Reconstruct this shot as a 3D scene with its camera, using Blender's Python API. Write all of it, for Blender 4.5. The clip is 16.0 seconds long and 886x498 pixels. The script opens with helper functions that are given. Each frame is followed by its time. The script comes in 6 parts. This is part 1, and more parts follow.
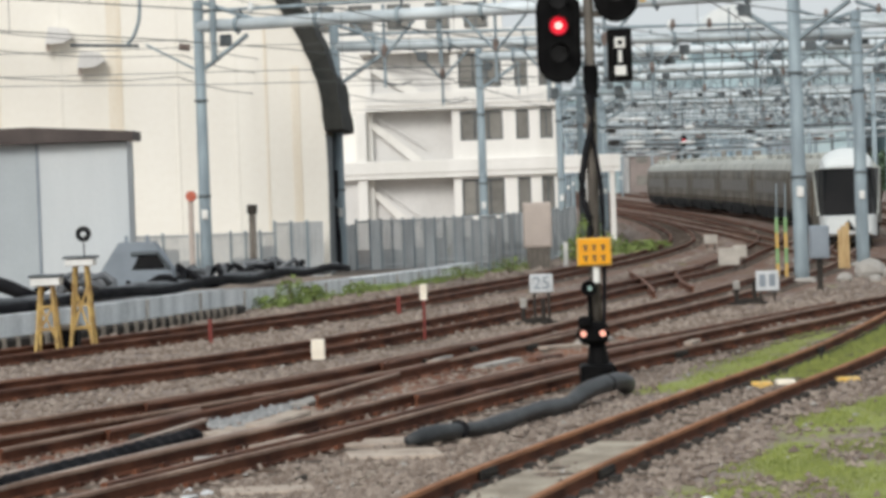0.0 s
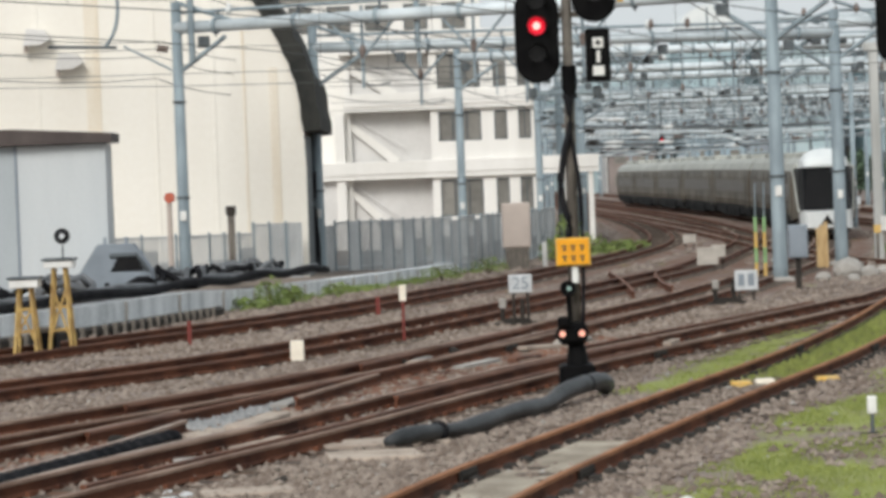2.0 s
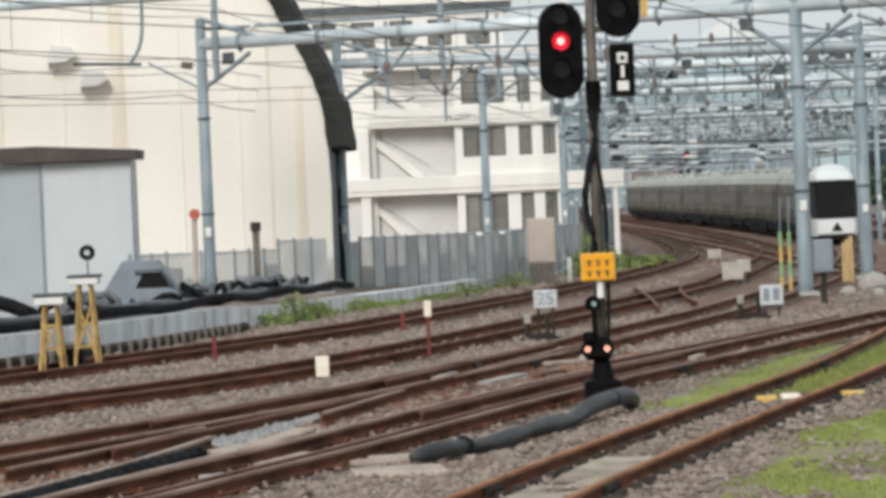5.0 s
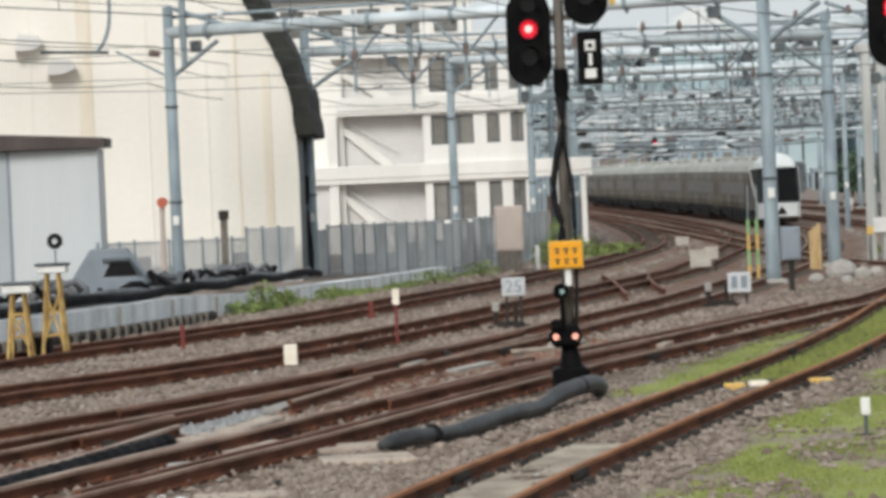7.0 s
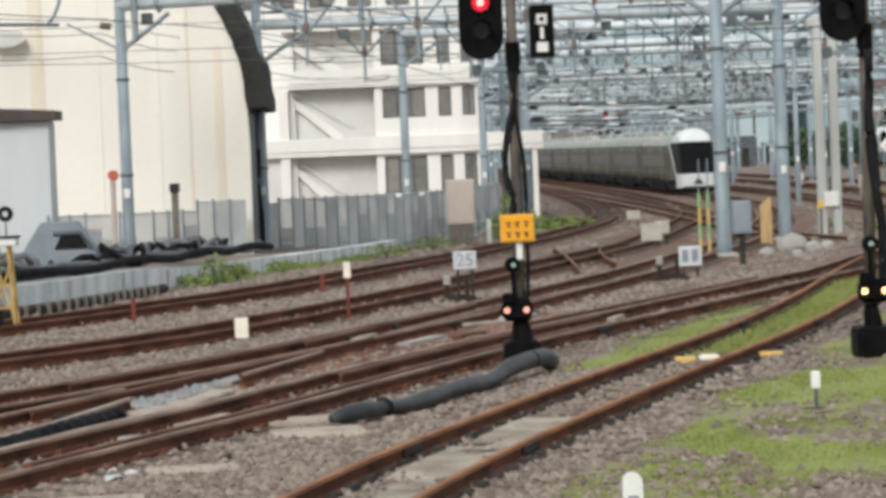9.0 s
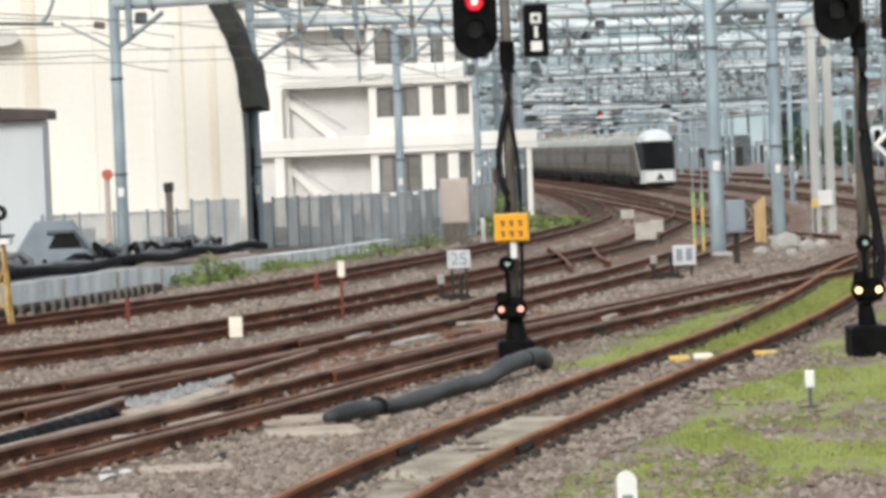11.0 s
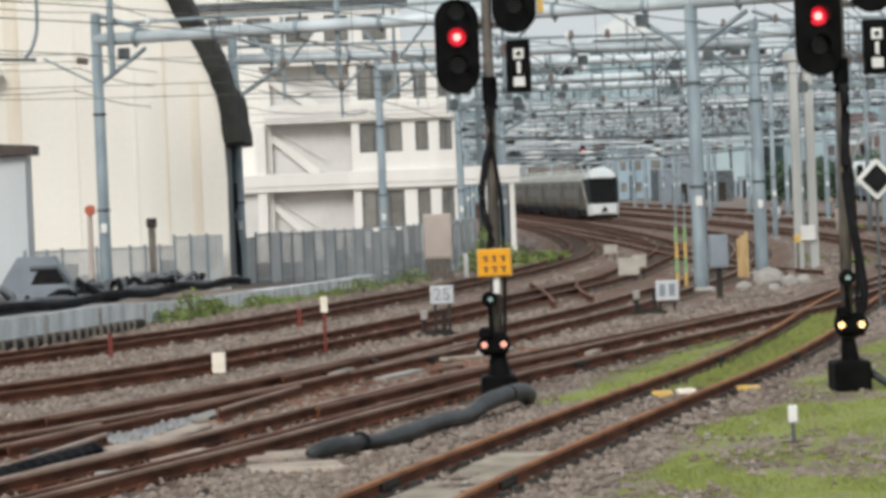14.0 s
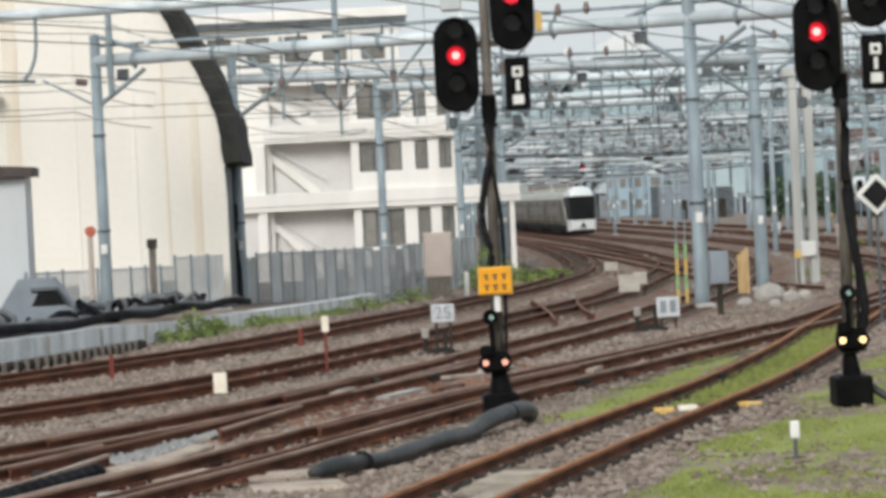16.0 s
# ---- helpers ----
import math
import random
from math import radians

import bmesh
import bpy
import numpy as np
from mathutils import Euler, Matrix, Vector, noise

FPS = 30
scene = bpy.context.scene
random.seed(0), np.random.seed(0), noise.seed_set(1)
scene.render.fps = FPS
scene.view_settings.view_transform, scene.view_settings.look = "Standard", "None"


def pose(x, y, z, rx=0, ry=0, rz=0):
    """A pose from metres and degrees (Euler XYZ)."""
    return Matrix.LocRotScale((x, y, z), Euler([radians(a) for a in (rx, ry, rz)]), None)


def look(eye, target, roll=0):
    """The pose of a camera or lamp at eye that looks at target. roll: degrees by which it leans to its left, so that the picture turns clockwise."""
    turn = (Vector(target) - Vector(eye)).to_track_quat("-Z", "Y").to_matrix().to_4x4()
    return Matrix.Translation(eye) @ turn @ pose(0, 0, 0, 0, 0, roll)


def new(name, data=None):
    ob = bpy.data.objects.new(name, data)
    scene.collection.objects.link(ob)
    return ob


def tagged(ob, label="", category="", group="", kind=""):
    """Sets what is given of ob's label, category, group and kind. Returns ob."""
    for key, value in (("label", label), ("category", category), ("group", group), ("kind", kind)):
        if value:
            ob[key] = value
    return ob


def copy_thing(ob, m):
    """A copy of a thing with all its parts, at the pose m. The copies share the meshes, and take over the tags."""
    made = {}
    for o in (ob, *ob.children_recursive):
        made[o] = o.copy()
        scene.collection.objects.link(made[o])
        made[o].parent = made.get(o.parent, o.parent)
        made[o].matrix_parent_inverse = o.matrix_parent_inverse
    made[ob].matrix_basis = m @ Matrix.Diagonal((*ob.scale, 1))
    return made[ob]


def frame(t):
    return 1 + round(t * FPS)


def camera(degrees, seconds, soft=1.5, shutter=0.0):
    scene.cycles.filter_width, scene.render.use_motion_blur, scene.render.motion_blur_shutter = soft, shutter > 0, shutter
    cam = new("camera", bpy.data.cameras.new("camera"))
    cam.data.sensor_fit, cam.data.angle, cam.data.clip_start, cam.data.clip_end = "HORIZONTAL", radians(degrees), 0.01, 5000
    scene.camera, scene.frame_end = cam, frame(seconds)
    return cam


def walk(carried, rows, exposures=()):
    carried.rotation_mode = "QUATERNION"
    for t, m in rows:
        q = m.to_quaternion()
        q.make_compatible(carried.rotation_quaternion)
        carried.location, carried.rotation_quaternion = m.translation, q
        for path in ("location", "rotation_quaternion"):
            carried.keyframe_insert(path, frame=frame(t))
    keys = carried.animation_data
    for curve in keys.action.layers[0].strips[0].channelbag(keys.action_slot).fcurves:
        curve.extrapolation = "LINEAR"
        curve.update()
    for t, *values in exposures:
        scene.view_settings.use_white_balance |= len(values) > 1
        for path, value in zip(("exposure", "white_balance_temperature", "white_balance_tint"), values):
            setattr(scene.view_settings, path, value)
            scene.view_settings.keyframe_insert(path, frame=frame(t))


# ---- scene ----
cam = camera(16.0, 16.0, soft=3.8)
EYE = 2.55


def aim(yaw, pitch, roll):
    """The camera on its spot at the platform's end, turned by hand."""
    return pose(0, 0, EYE, 0, 0, yaw) @ pose(0, 0, 0, 90 + pitch) @ pose(0, 0, 0, 0, 0, roll)


TURNS = [
    (0.0, 0.000, -1.323, -1.974),
    (0.5, -0.100, -1.278, -2.124),
    (1.0, -0.401, -1.257, -2.115),
    (1.5, -0.591, -1.301, -2.155),
    (2.0, -0.383, -1.325, -2.177),
    (2.5, -0.221, -1.240, -2.329),
    (3.0, -0.223, -1.130, -2.382),
    (3.5, -0.131, -1.052, -2.427),
    (4.0, 0.069, -1.023, -2.349),
    (6.5, -0.123, -1.041, -2.446),
    (7.0, -0.514, -1.267, -2.424),
    (7.5, -0.806, -1.328, -2.399),
    (8.0, -1.019, -1.445, -2.419),
    (8.5, -1.189, -1.607, -2.404),
    (9.0, -1.378, -1.786, -2.327),
    (11.5, -1.519, -1.820, -2.292),
    (12.0, -1.510, -1.932, -1.897),
    (12.5, -1.718, -2.019, -2.037),
    (13.0, -2.504, -2.351, -2.294),
    (13.5, -2.159, -2.398, -2.218),
    (14.0, -1.820, -1.177, -2.378),
    (14.5, -2.181, -1.323, -2.178),
    (15.0, -2.396, -1.161, -2.330),
    (15.5, -2.177, -0.957, -2.541),
    (16.0, -1.826, -0.842, -2.830),
]
walk(cam, [(t, aim(y, p, r)) for t, y, p, r in TURNS], exposures=[(0.0, -0.1), (4.0, -0.09), (7.0, -0.09), (9.0, -0.06), (11.5, 0.2), (12.0, 0.2), (12.5, 0.42), (13.0, 0.58), (13.5, 0.22), (14.0, -0.16), (14.5, 0.14), (15.0, 0.03), (15.5, -0.08), (16.0, -0.06)])

# ---- light: bright overcast day ----
world = bpy.data.worlds.new("overcast_sky")
scene.world = world
world.use_nodes = True
wn, wl = world.node_tree.nodes, world.node_tree.links
sky = wn.new("ShaderNodeTexSky")
sky.sky_type = "NISHITA"
sky.sun_disc = False
sky.sun_elevation, sky.sun_rotation = radians(34), radians(199)
sky.air_density, sky.dust_density, sky.ozone_density = 1.0, 6.0, 1.0
cloud = wn.new("ShaderNodeMix")
cloud.data_type = "RGBA"
cloud.inputs["Factor"].default_value = 0.8
cloud.inputs["B"].default_value = (8.7, 9.3, 9.6, 1)
wl.new(sky.outputs["Color"], cloud.inputs["A"])
wl.new(cloud.outputs["Result"], wn["Background"].inputs["Color"])
wn["Background"].inputs["Strength"].default_value = 0.10
sun_data = bpy.data.lights.new("sun", "SUN")
sun_data.energy, sun_data.angle, sun_data.color = 2.2, radians(24), (1.0, 0.98, 0.955)
sun = new("sun", sun_data)
sun.matrix_world = look((-35, -60, 75), (0, 40, 0))


# ---- materials ----
def mat(name, a, b=None, rough=0.7, metal=0.0, scale=4.0, fine=60.0, bump=0.15, spread=(0.35, 0.7), rand=0.0, streak=None, emit=None, island=False, spec=0.3):
    """A surface of two colours in patches and grain, with fine relief."""
    m = bpy.data.materials.new(name)
    m.use_nodes = True
    n, l = m.node_tree.nodes, m.node_tree.links
    p = n["Principled BSDF"]
    p.inputs["Roughness"].default_value, p.inputs["Metallic"].default_value = rough, metal
    p.inputs["Specular IOR Level"].default_value = spec
    b = b or tuple(c * 0.75 for c in a)
    pos = n.new("ShaderNodeNewGeometry")
    vec = pos.outputs["Position"]
    if streak:
        sc = n.new("ShaderNodeVectorMath")
        sc.operation = "MULTIPLY"
        sc.inputs[1].default_value = streak
        l.new(vec, sc.inputs[0])
        vec = sc.outputs["Vector"]
    big, small = n.new("ShaderNodeTexNoise"), n.new("ShaderNodeTexNoise")
    big.inputs["Scale"].default_value, big.inputs["Detail"].default_value = scale, 5
    small.inputs["Scale"].default_value, small.inputs["Detail"].default_value = fine, 3
    l.new(vec, big.inputs["Vector"])
    l.new(pos.outputs["Position"], small.inputs["Vector"])
    add = n.new("ShaderNodeMath")
    add.operation = "MULTIPLY_ADD"
    add.inputs[1].default_value = 0.35
    l.new(small.outputs["Fac"], add.inputs[0])
    l.new(big.outputs["Fac"], add.inputs[2])
    ramp = n.new("ShaderNodeMapRange")
    ramp.inputs["From Min"].default_value, ramp.inputs["From Max"].default_value = spread[0] + 0.17, spread[1] + 0.17
    fac = add.outputs["Value"]
    if rand:
        oi = n.new("ShaderNodeObjectInfo")
        r2 = n.new("ShaderNodeMath")
        r2.operation = "MULTIPLY_ADD"
        r2.inputs[1].default_value = rand
        l.new(pos.outputs["Random Per Island"] if island else oi.outputs["Random"], r2.inputs[0])
        l.new(fac, r2.inputs[2])
        fac = r2.outputs["Value"]
        ramp.inputs["From Min"].default_value += rand / 2 - 0.1
        ramp.inputs["From Max"].default_value += rand / 2 + 0.1
    l.new(fac, ramp.inputs["Value"])
    mix = n.new("ShaderNodeMix")
    mix.data_type = "RGBA"
    mix.inputs["A"].default_value, mix.inputs["B"].default_value = (*a, 1), (*b, 1)
    l.new(ramp.outputs["Result"], mix.inputs["Factor"])
    l.new(mix.outputs["Result"], p.inputs["Base Color"])
    if bump:
        bp = n.new("ShaderNodeBump")
        bp.inputs["Strength"].default_value, bp.inputs["Distance"].default_value = bump, 0.02
        l.new(small.outputs["Fac"], bp.inputs["Height"])
        l.new(bp.outputs["Normal"], p.inputs["Normal"])
    if emit:
        p.inputs["Emission Color"].default_value = (*emit[:3], 1)
        p.inputs["Emission Strength"].default_value = emit[3]
    return m


M_RAIL = mat("rusty_rail_steel", (0.150, 0.060, 0.034), (0.050, 0.022, 0.015), 0.85, 0.0, 1.6, 30, 0.3, spec=0.15)
M_RAILTOP = mat("worn_rail_head", (0.34, 0.235, 0.175), (0.155, 0.085, 0.056), 0.6, 0.1, 0.9, 25, 0.1)
M_DARKTOP = mat("dull_brown_rail_head", (0.20, 0.092, 0.056), (0.085, 0.040, 0.027), 0.7, 0.0, 0.9, 25, 0.1)
M_SANDY = mat("tan_sandstone_slab", (0.47, 0.395, 0.325), (0.31, 0.255, 0.21), 0.9, 0, 2.5, 25, 0.4)
M_SHINE = mat("polished_rail_head", (0.44, 0.35, 0.29), (0.24, 0.155, 0.115), 0.5, 0.3, 1.1, 25, 0.1)
M_RUSTTOP = mat("orange_rust_rail_head", (0.36, 0.165, 0.078), (0.19, 0.082, 0.040), 0.8, 0.0, 1.2, 25, 0.2)
M_WOOD = mat("creosoted_sleeper_wood", (0.060, 0.045, 0.036), (0.12, 0.095, 0.075), 0.9, 0, 3, 50, 0.4, rand=0.4)
M_WOODJ = mat("old_sleeper_wood", (0.060, 0.045, 0.036), (0.12, 0.095, 0.075), 0.9, 0, 3, 50, 0.4, rand=0.4, island=True)
M_CONC = mat("weathered_concrete", (0.40, 0.38, 0.35), (0.27, 0.26, 0.24), 0.9, 0, 1.5, 40, 0.3)
M_PALECONC = mat("pale_stained_concrete", (0.84, 0.87, 0.88), (0.48, 0.51, 0.52), 0.9, 0, 1.6, 14, 0.3, streak=(1, 1, 0.3))
M_STONE = mat("ballast_stone", (0.158, 0.122, 0.099), (0.295, 0.247, 0.208), 0.9, 0, 2.2, 30, 0.3, rand=0.7, island=True)
M_BLACK = mat("black_painted_steel", (0.003, 0.003, 0.0035), (0.008, 0.008, 0.008), 0.6, 0.0, 5, 60, 0.1, spec=0.06)
M_POST = mat("weathered_dark_post", (0.20, 0.18, 0.155), (0.09, 0.08, 0.07), 0.75, 0.2, 6, 60, 0.2, streak=(3, 3, 0.5))
M_GALV = mat("galvanised_steel", (0.300, 0.365, 0.395), (0.190, 0.235, 0.262), 0.6, 0.1, 2, 40, 0.08, streak=(2, 2, 0.4))
# Zinc lightened for the beams: skylight on their tops is put into the colour.
M_BEAM = mat("skylit_zinc_pipe", (0.66, 0.725, 0.75), (0.43, 0.49, 0.52), 0.55, 0.1, 1.2, 20, 0.08)
M_PORCELAIN = mat("white_glazed_porcelain", (0.74, 0.76, 0.75), (0.60, 0.62, 0.61), 0.3, 0, 5, 30, 0)
M_DULL = mat("dull_grey_steel", (0.130, 0.150, 0.160), (0.070, 0.080, 0.088), 0.6, 0.3, 3, 40, 0.1)
M_WIRE = mat("dark_copper_wire", (0.10, 0.11, 0.11), (0.06, 0.065, 0.065), 0.6, 0.4, 2, 20, 0)
M_INS = mat("brown_porcelain", (0.20, 0.16, 0.14), (0.12, 0.09, 0.08), 0.3, 0, 5, 50, 0)
M_CREAM = mat("cream_painted_cladding", (0.86, 0.835, 0.765), (0.80, 0.765, 0.685), 0.8, 0, 0.35, 6, 0.05, streak=(1.2, 1, 0.12))
M_TAN = mat("rust_stained_seam", (0.74, 0.665, 0.54), (0.83, 0.785, 0.69), 0.85, 0, 1, 10, 0.05, streak=(2, 2, 0.2))
M_DARKROOF = mat("dark_roof_sheet", (0.018, 0.020, 0.018), (0.045, 0.045, 0.040), 0.85, 0, 1.2, 12, 0.2)
M_WHITE = mat("white_painted_render", (0.84, 0.825, 0.785), (0.75, 0.735, 0.69), 0.85, 0, 0.5, 8, 0.05, streak=(1.5, 1.5, 0.25))
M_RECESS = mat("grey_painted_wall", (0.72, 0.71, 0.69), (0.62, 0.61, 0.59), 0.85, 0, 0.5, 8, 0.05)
M_GLASS = mat("curtained_window_glass", (0.16, 0.155, 0.14), (0.27, 0.26, 0.235), 0.25, 0, 0.6, 4, 0)
M_BROWN = mat("brown_sheet_roof", (0.062, 0.050, 0.048), (0.10, 0.082, 0.075), 0.6, 0.1, 1.5, 20, 0.05)
M_HUT = mat("blue_grey_siding", (0.60, 0.63, 0.64), (0.53, 0.565, 0.58), 0.6, 0, 0.6, 15, 0.05, streak=(2, 2, 0.3))
M_FENCE = mat("grey_fence_sheet", (0.58, 0.60, 0.60), (0.37, 0.385, 0.39), 0.75, 0.0, 0.8, 12, 0.1, rand=0.3)
M_YELLOW = mat("faded_yellow_paint", (0.60, 0.42, 0.15), (0.30, 0.185, 0.075), 0.75, 0, 5, 30, 0.15)
M_ORANGE = mat("orange_sign_paint", (0.86, 0.40, 0.015), (0.78, 0.34, 0.02), 0.6, 0, 4, 30, 0.03)
M_SIGN = mat("white_sign_paint", (0.80, 0.80, 0.77), (0.68, 0.68, 0.65), 0.6, 0, 4, 30, 0.03)
M_INK = mat("black_paint_and_opening_shade", (0.012, 0.012, 0.013), (0.018, 0.018, 0.018), 0.7, 0, 4, 30, 0, spec=0.1)
M_DUCT = mat("grey_cable_sheath", (0.018, 0.021, 0.023), (0.046, 0.050, 0.053), 0.45, 0, 3, 30, 0.3)
M_RUBBER = mat("black_plastic_pipe", (0.010, 0.010, 0.012), (0.024, 0.024, 0.026), 0.75, 0, 3, 40, 0.15, spec=0.04)
M_TARP = mat("dark_grey_cable_heap", (0.17, 0.18, 0.19), (0.09, 0.095, 0.10), 0.7, 0, 2, 20, 0.4)
M_RED = mat("faded_red_paint", (0.21, 0.042, 0.034), (0.14, 0.036, 0.030), 0.7, 0, 8, 50, 0.1)
M_PINK = mat("beige_cabinet_paint", (0.52, 0.45, 0.40), (0.43, 0.37, 0.33), 0.7, 0, 1, 20, 0.05)
M_WEED = mat("weed_leaf", (0.235, 0.30, 0.09), (0.10, 0.15, 0.045), 0.7, 0, 3, 30, 0, rand=0.6, island=True)
M_GRASS = mat("grass_blade", (0.315, 0.35, 0.10), (0.20, 0.24, 0.07), 0.7, 0, 0.7, 30, 0, rand=0.6, island=True)
M_TREE = mat("far_tree_leaf", (0.085, 0.13, 0.08), (0.055, 0.085, 0.055), 0.8, 0, 0.5, 10, 0, rand=0.6, island=True)
M_BODY = mat("bronze_champagne_train_body", (0.128, 0.108, 0.078), (0.074, 0.062, 0.045), 0.5, 0.1, 0.4, 8, 0.02, streak=(0.3, 0.3, 2))
M_ROOFT = mat("silver_train_roof", (0.47, 0.48, 0.44), (0.30, 0.31, 0.285), 0.6, 0.0, 0.9, 10, 0.05)
M_NOSE = mat("pearl_white_train_nose", (0.76, 0.79, 0.78), (0.64, 0.68, 0.68), 0.35, 0, 0.5, 10, 0)
M_UNDER = mat("dark_underframe", (0.022, 0.020, 0.018), (0.05, 0.043, 0.036), 0.85, 0.1, 2, 20, 0.2)
M_TRGLASS = mat("black_train_glass", (0.005, 0.006, 0.007), (0.010, 0.010, 0.011), 0.4, 0, 1, 5, 0, spec=0.06)
M_LAMPRED = mat("lit_red_signal_lens", (0.5, 0.02, 0.05), None, 0.3, emit=(1.0, 0.010, 0.035, 0.75), bump=0)
M_LAMPCORE = mat("lit_red_signal_core", (0.8, 0.3, 0.3), None, 0.3, emit=(1.0, 0.30, 0.27, 2.8), bump=0)
M_LAMPAMBER = mat("lit_amber_lamp", (0.8, 0.6, 0.3), None, 0.3, emit=(1.0, 0.62, 0.25, 2.2), bump=0)
M_LAMPROSE = mat("dim_rose_lamp", (0.7, 0.35, 0.3), None, 0.3, emit=(1.0, 0.40, 0.26, 0.9), bump=0)
M_BOARD = mat("weathered_white_board", (0.58, 0.60, 0.61), (0.46, 0.48, 0.49), 0.7, 0, 4, 30, 0.05)
M_FARBOARD = mat("dirty_pale_board", (0.50, 0.47, 0.42), (0.38, 0.35, 0.31), 0.8, 0, 4, 30, 0.05)
M_LAMPWHITE = mat("dim_green_white_lamp", (0.30, 0.42, 0.38), None, 0.3, emit=(0.6, 0.95, 0.85, 0.08), bump=0)
M_LENS = mat("unlit_dark_lens", (0.006, 0.006, 0.007), (0.012, 0.011, 0.012), 0.25, 0, 5, 30, 0)
# Distance haze is put into the pale blue of these two far materials.
M_FARWALL = mat("hazed_far_facade", (0.33, 0.455, 0.49), (0.46, 0.56, 0.58), 0.85, 0, 0.15, 2, 0, rand=0.5)
M_FARROOF = mat("hazed_blue_grey_roof", (0.28, 0.35, 0.39), (0.40, 0.46, 0.49), 0.8, 0, 0.2, 2, 0, rand=0.5)
M_BOXGREY = mat("blue_grey_relay_box", (0.26, 0.30, 0.34), (0.20, 0.23, 0.26), 0.6, 0.1, 2, 30, 0.05)
# Darker copy of the hut siding: the slanted wall's shade is in the colour.
M_SLANT = mat("shaded_hut_sheet", (0.40, 0.44, 0.46), (0.34, 0.375, 0.395), 0.6, 0, 0.6, 15, 0.05)
M_IVORY = mat("cream_white_paint", (0.88, 0.82, 0.70), (0.76, 0.69, 0.57), 0.7, 0, 4, 30, 0.03)
M_STACK = mat("yellow_brown_timber", (0.58, 0.42, 0.22), (0.42, 0.28, 0.13), 0.85, 0, 3, 30, 0.2, streak=(3, 3, 0.5))
M_PAD = mat("yellow_plastic_cover", (0.72, 0.45, 0.10), (0.55, 0.40, 0.18), 0.7, 0, 6, 40, 0.1)


def ground_material():
    """Brown-grey ballast, dirt and thin moss where grass grows."""
    m = mat("ballast_ground", (0.150, 0.114, 0.095), (0.275, 0.228, 0.200), 0.95, 0, 1.3, 22, 0.9, (0.25, 0.75))
    n, l = m.node_tree.nodes, m.node_tree.links
    p = n["Principled BSDF"]
    was = p.inputs["Base Color"].links[0].from_socket
    at = n.new("ShaderNodeAttribute")
    at.attribute_name = "moss"
    tex = n.new("ShaderNodeTexNoise")
    tex.inputs["Scale"].default_value, tex.inputs["Detail"].default_value = 1.7, 7
    pos = n.new("ShaderNodeNewGeometry")
    flat = n.new("ShaderNodeVectorMath")
    flat.operation = "MULTIPLY"
    flat.inputs[1].default_value = (1.0, 0.4, 1.0)
    l.new(pos.outputs["Position"], flat.inputs[0])
    l.new(flat.outputs["Vector"], tex.inputs["Vector"])
    s = n.new("ShaderNodeMath")
    s.operation = "ADD"
    l.new(at.outputs["Fac"], s.inputs[0])
    l.new(tex.outputs["Fac"], s.inputs[1])
    r = n.new("ShaderNodeMapRange")
    r.inputs["From Min"].default_value, r.inputs["From Max"].default_value = 0.87, 1.05
    l.new(s.outputs["Value"], r.inputs["Value"])
    mix = n.new("ShaderNodeMix")
    mix.data_type = "RGBA"
    mix.inputs["B"].default_value = (0.255, 0.285, 0.088, 1)
    for word, tint in (("rust", (0.142, 0.068, 0.040, 1)), ("dirt", (0.37, 0.315, 0.25, 1))):
        there = n.new("ShaderNodeAttribute")
        there.attribute_name = word
        amount = n.new("ShaderNodeMath")
        amount.operation = "MULTIPLY"
        ragged = n.new("ShaderNodeMapRange")
        ragged.inputs["From Min"].default_value, ragged.inputs["From Max"].default_value = 0.3, 0.6
        l.new(tex.outputs["Fac"], ragged.inputs["Value"])
        l.new(there.outputs["Fac"], amount.inputs[0])
        l.new(ragged.outputs["Result"], amount.inputs[1])
        over = n.new("ShaderNodeMix")
        over.data_type = "RGBA"
        over.inputs["B"].default_value = tint
        l.new(was, over.inputs["A"])
        l.new(amount.outputs["Value"], over.inputs["Factor"])
        was = over.outputs["Result"]
    l.new(was, mix.inputs["A"])
    l.new(r.outputs["Result"], mix.inputs["Factor"])
    l.new(mix.outputs["Result"], p.inputs["Base Color"])
    return m


M_GROUND = ground_material()


# ---- mesh helpers ----
def part(name, bm, material, parent=None, label="", smooth=False):
    me = bpy.data.meshes.new(name)
    bm.normal_update()
    bm.to_mesh(me)
    bm.free()
    me.materials.append(material)
    if smooth:
        me.polygons.foreach_set("use_smooth", [True] * len(me.polygons))
    ob = new(name, me)
    ob.parent = parent
    if label:
        ob["label"] = label
    return ob


def empty(name, m, label, category, group="", kind=""):
    e = new(name)
    e.matrix_world = m
    e.empty_display_size = 0.2
    return tagged(e, label, category, group, kind)


def box(x0, x1, y0, y1, z0, z1, bevel=0.0, bm=None):
    bm = bm or bmesh.new()
    r = bmesh.ops.create_cube(bm, size=1.0, matrix=Matrix.Translation(((x0 + x1) / 2, (y0 + y1) / 2, (z0 + z1) / 2)) @ Matrix.Diagonal((abs(x1 - x0), abs(y1 - y0), abs(z1 - z0), 1)))
    if bevel:
        es = {e for v in r["verts"] for e in v.link_edges}
        bmesh.ops.bevel(bm, geom=list(es), offset=bevel, segments=1, affect="EDGES")
    return bm


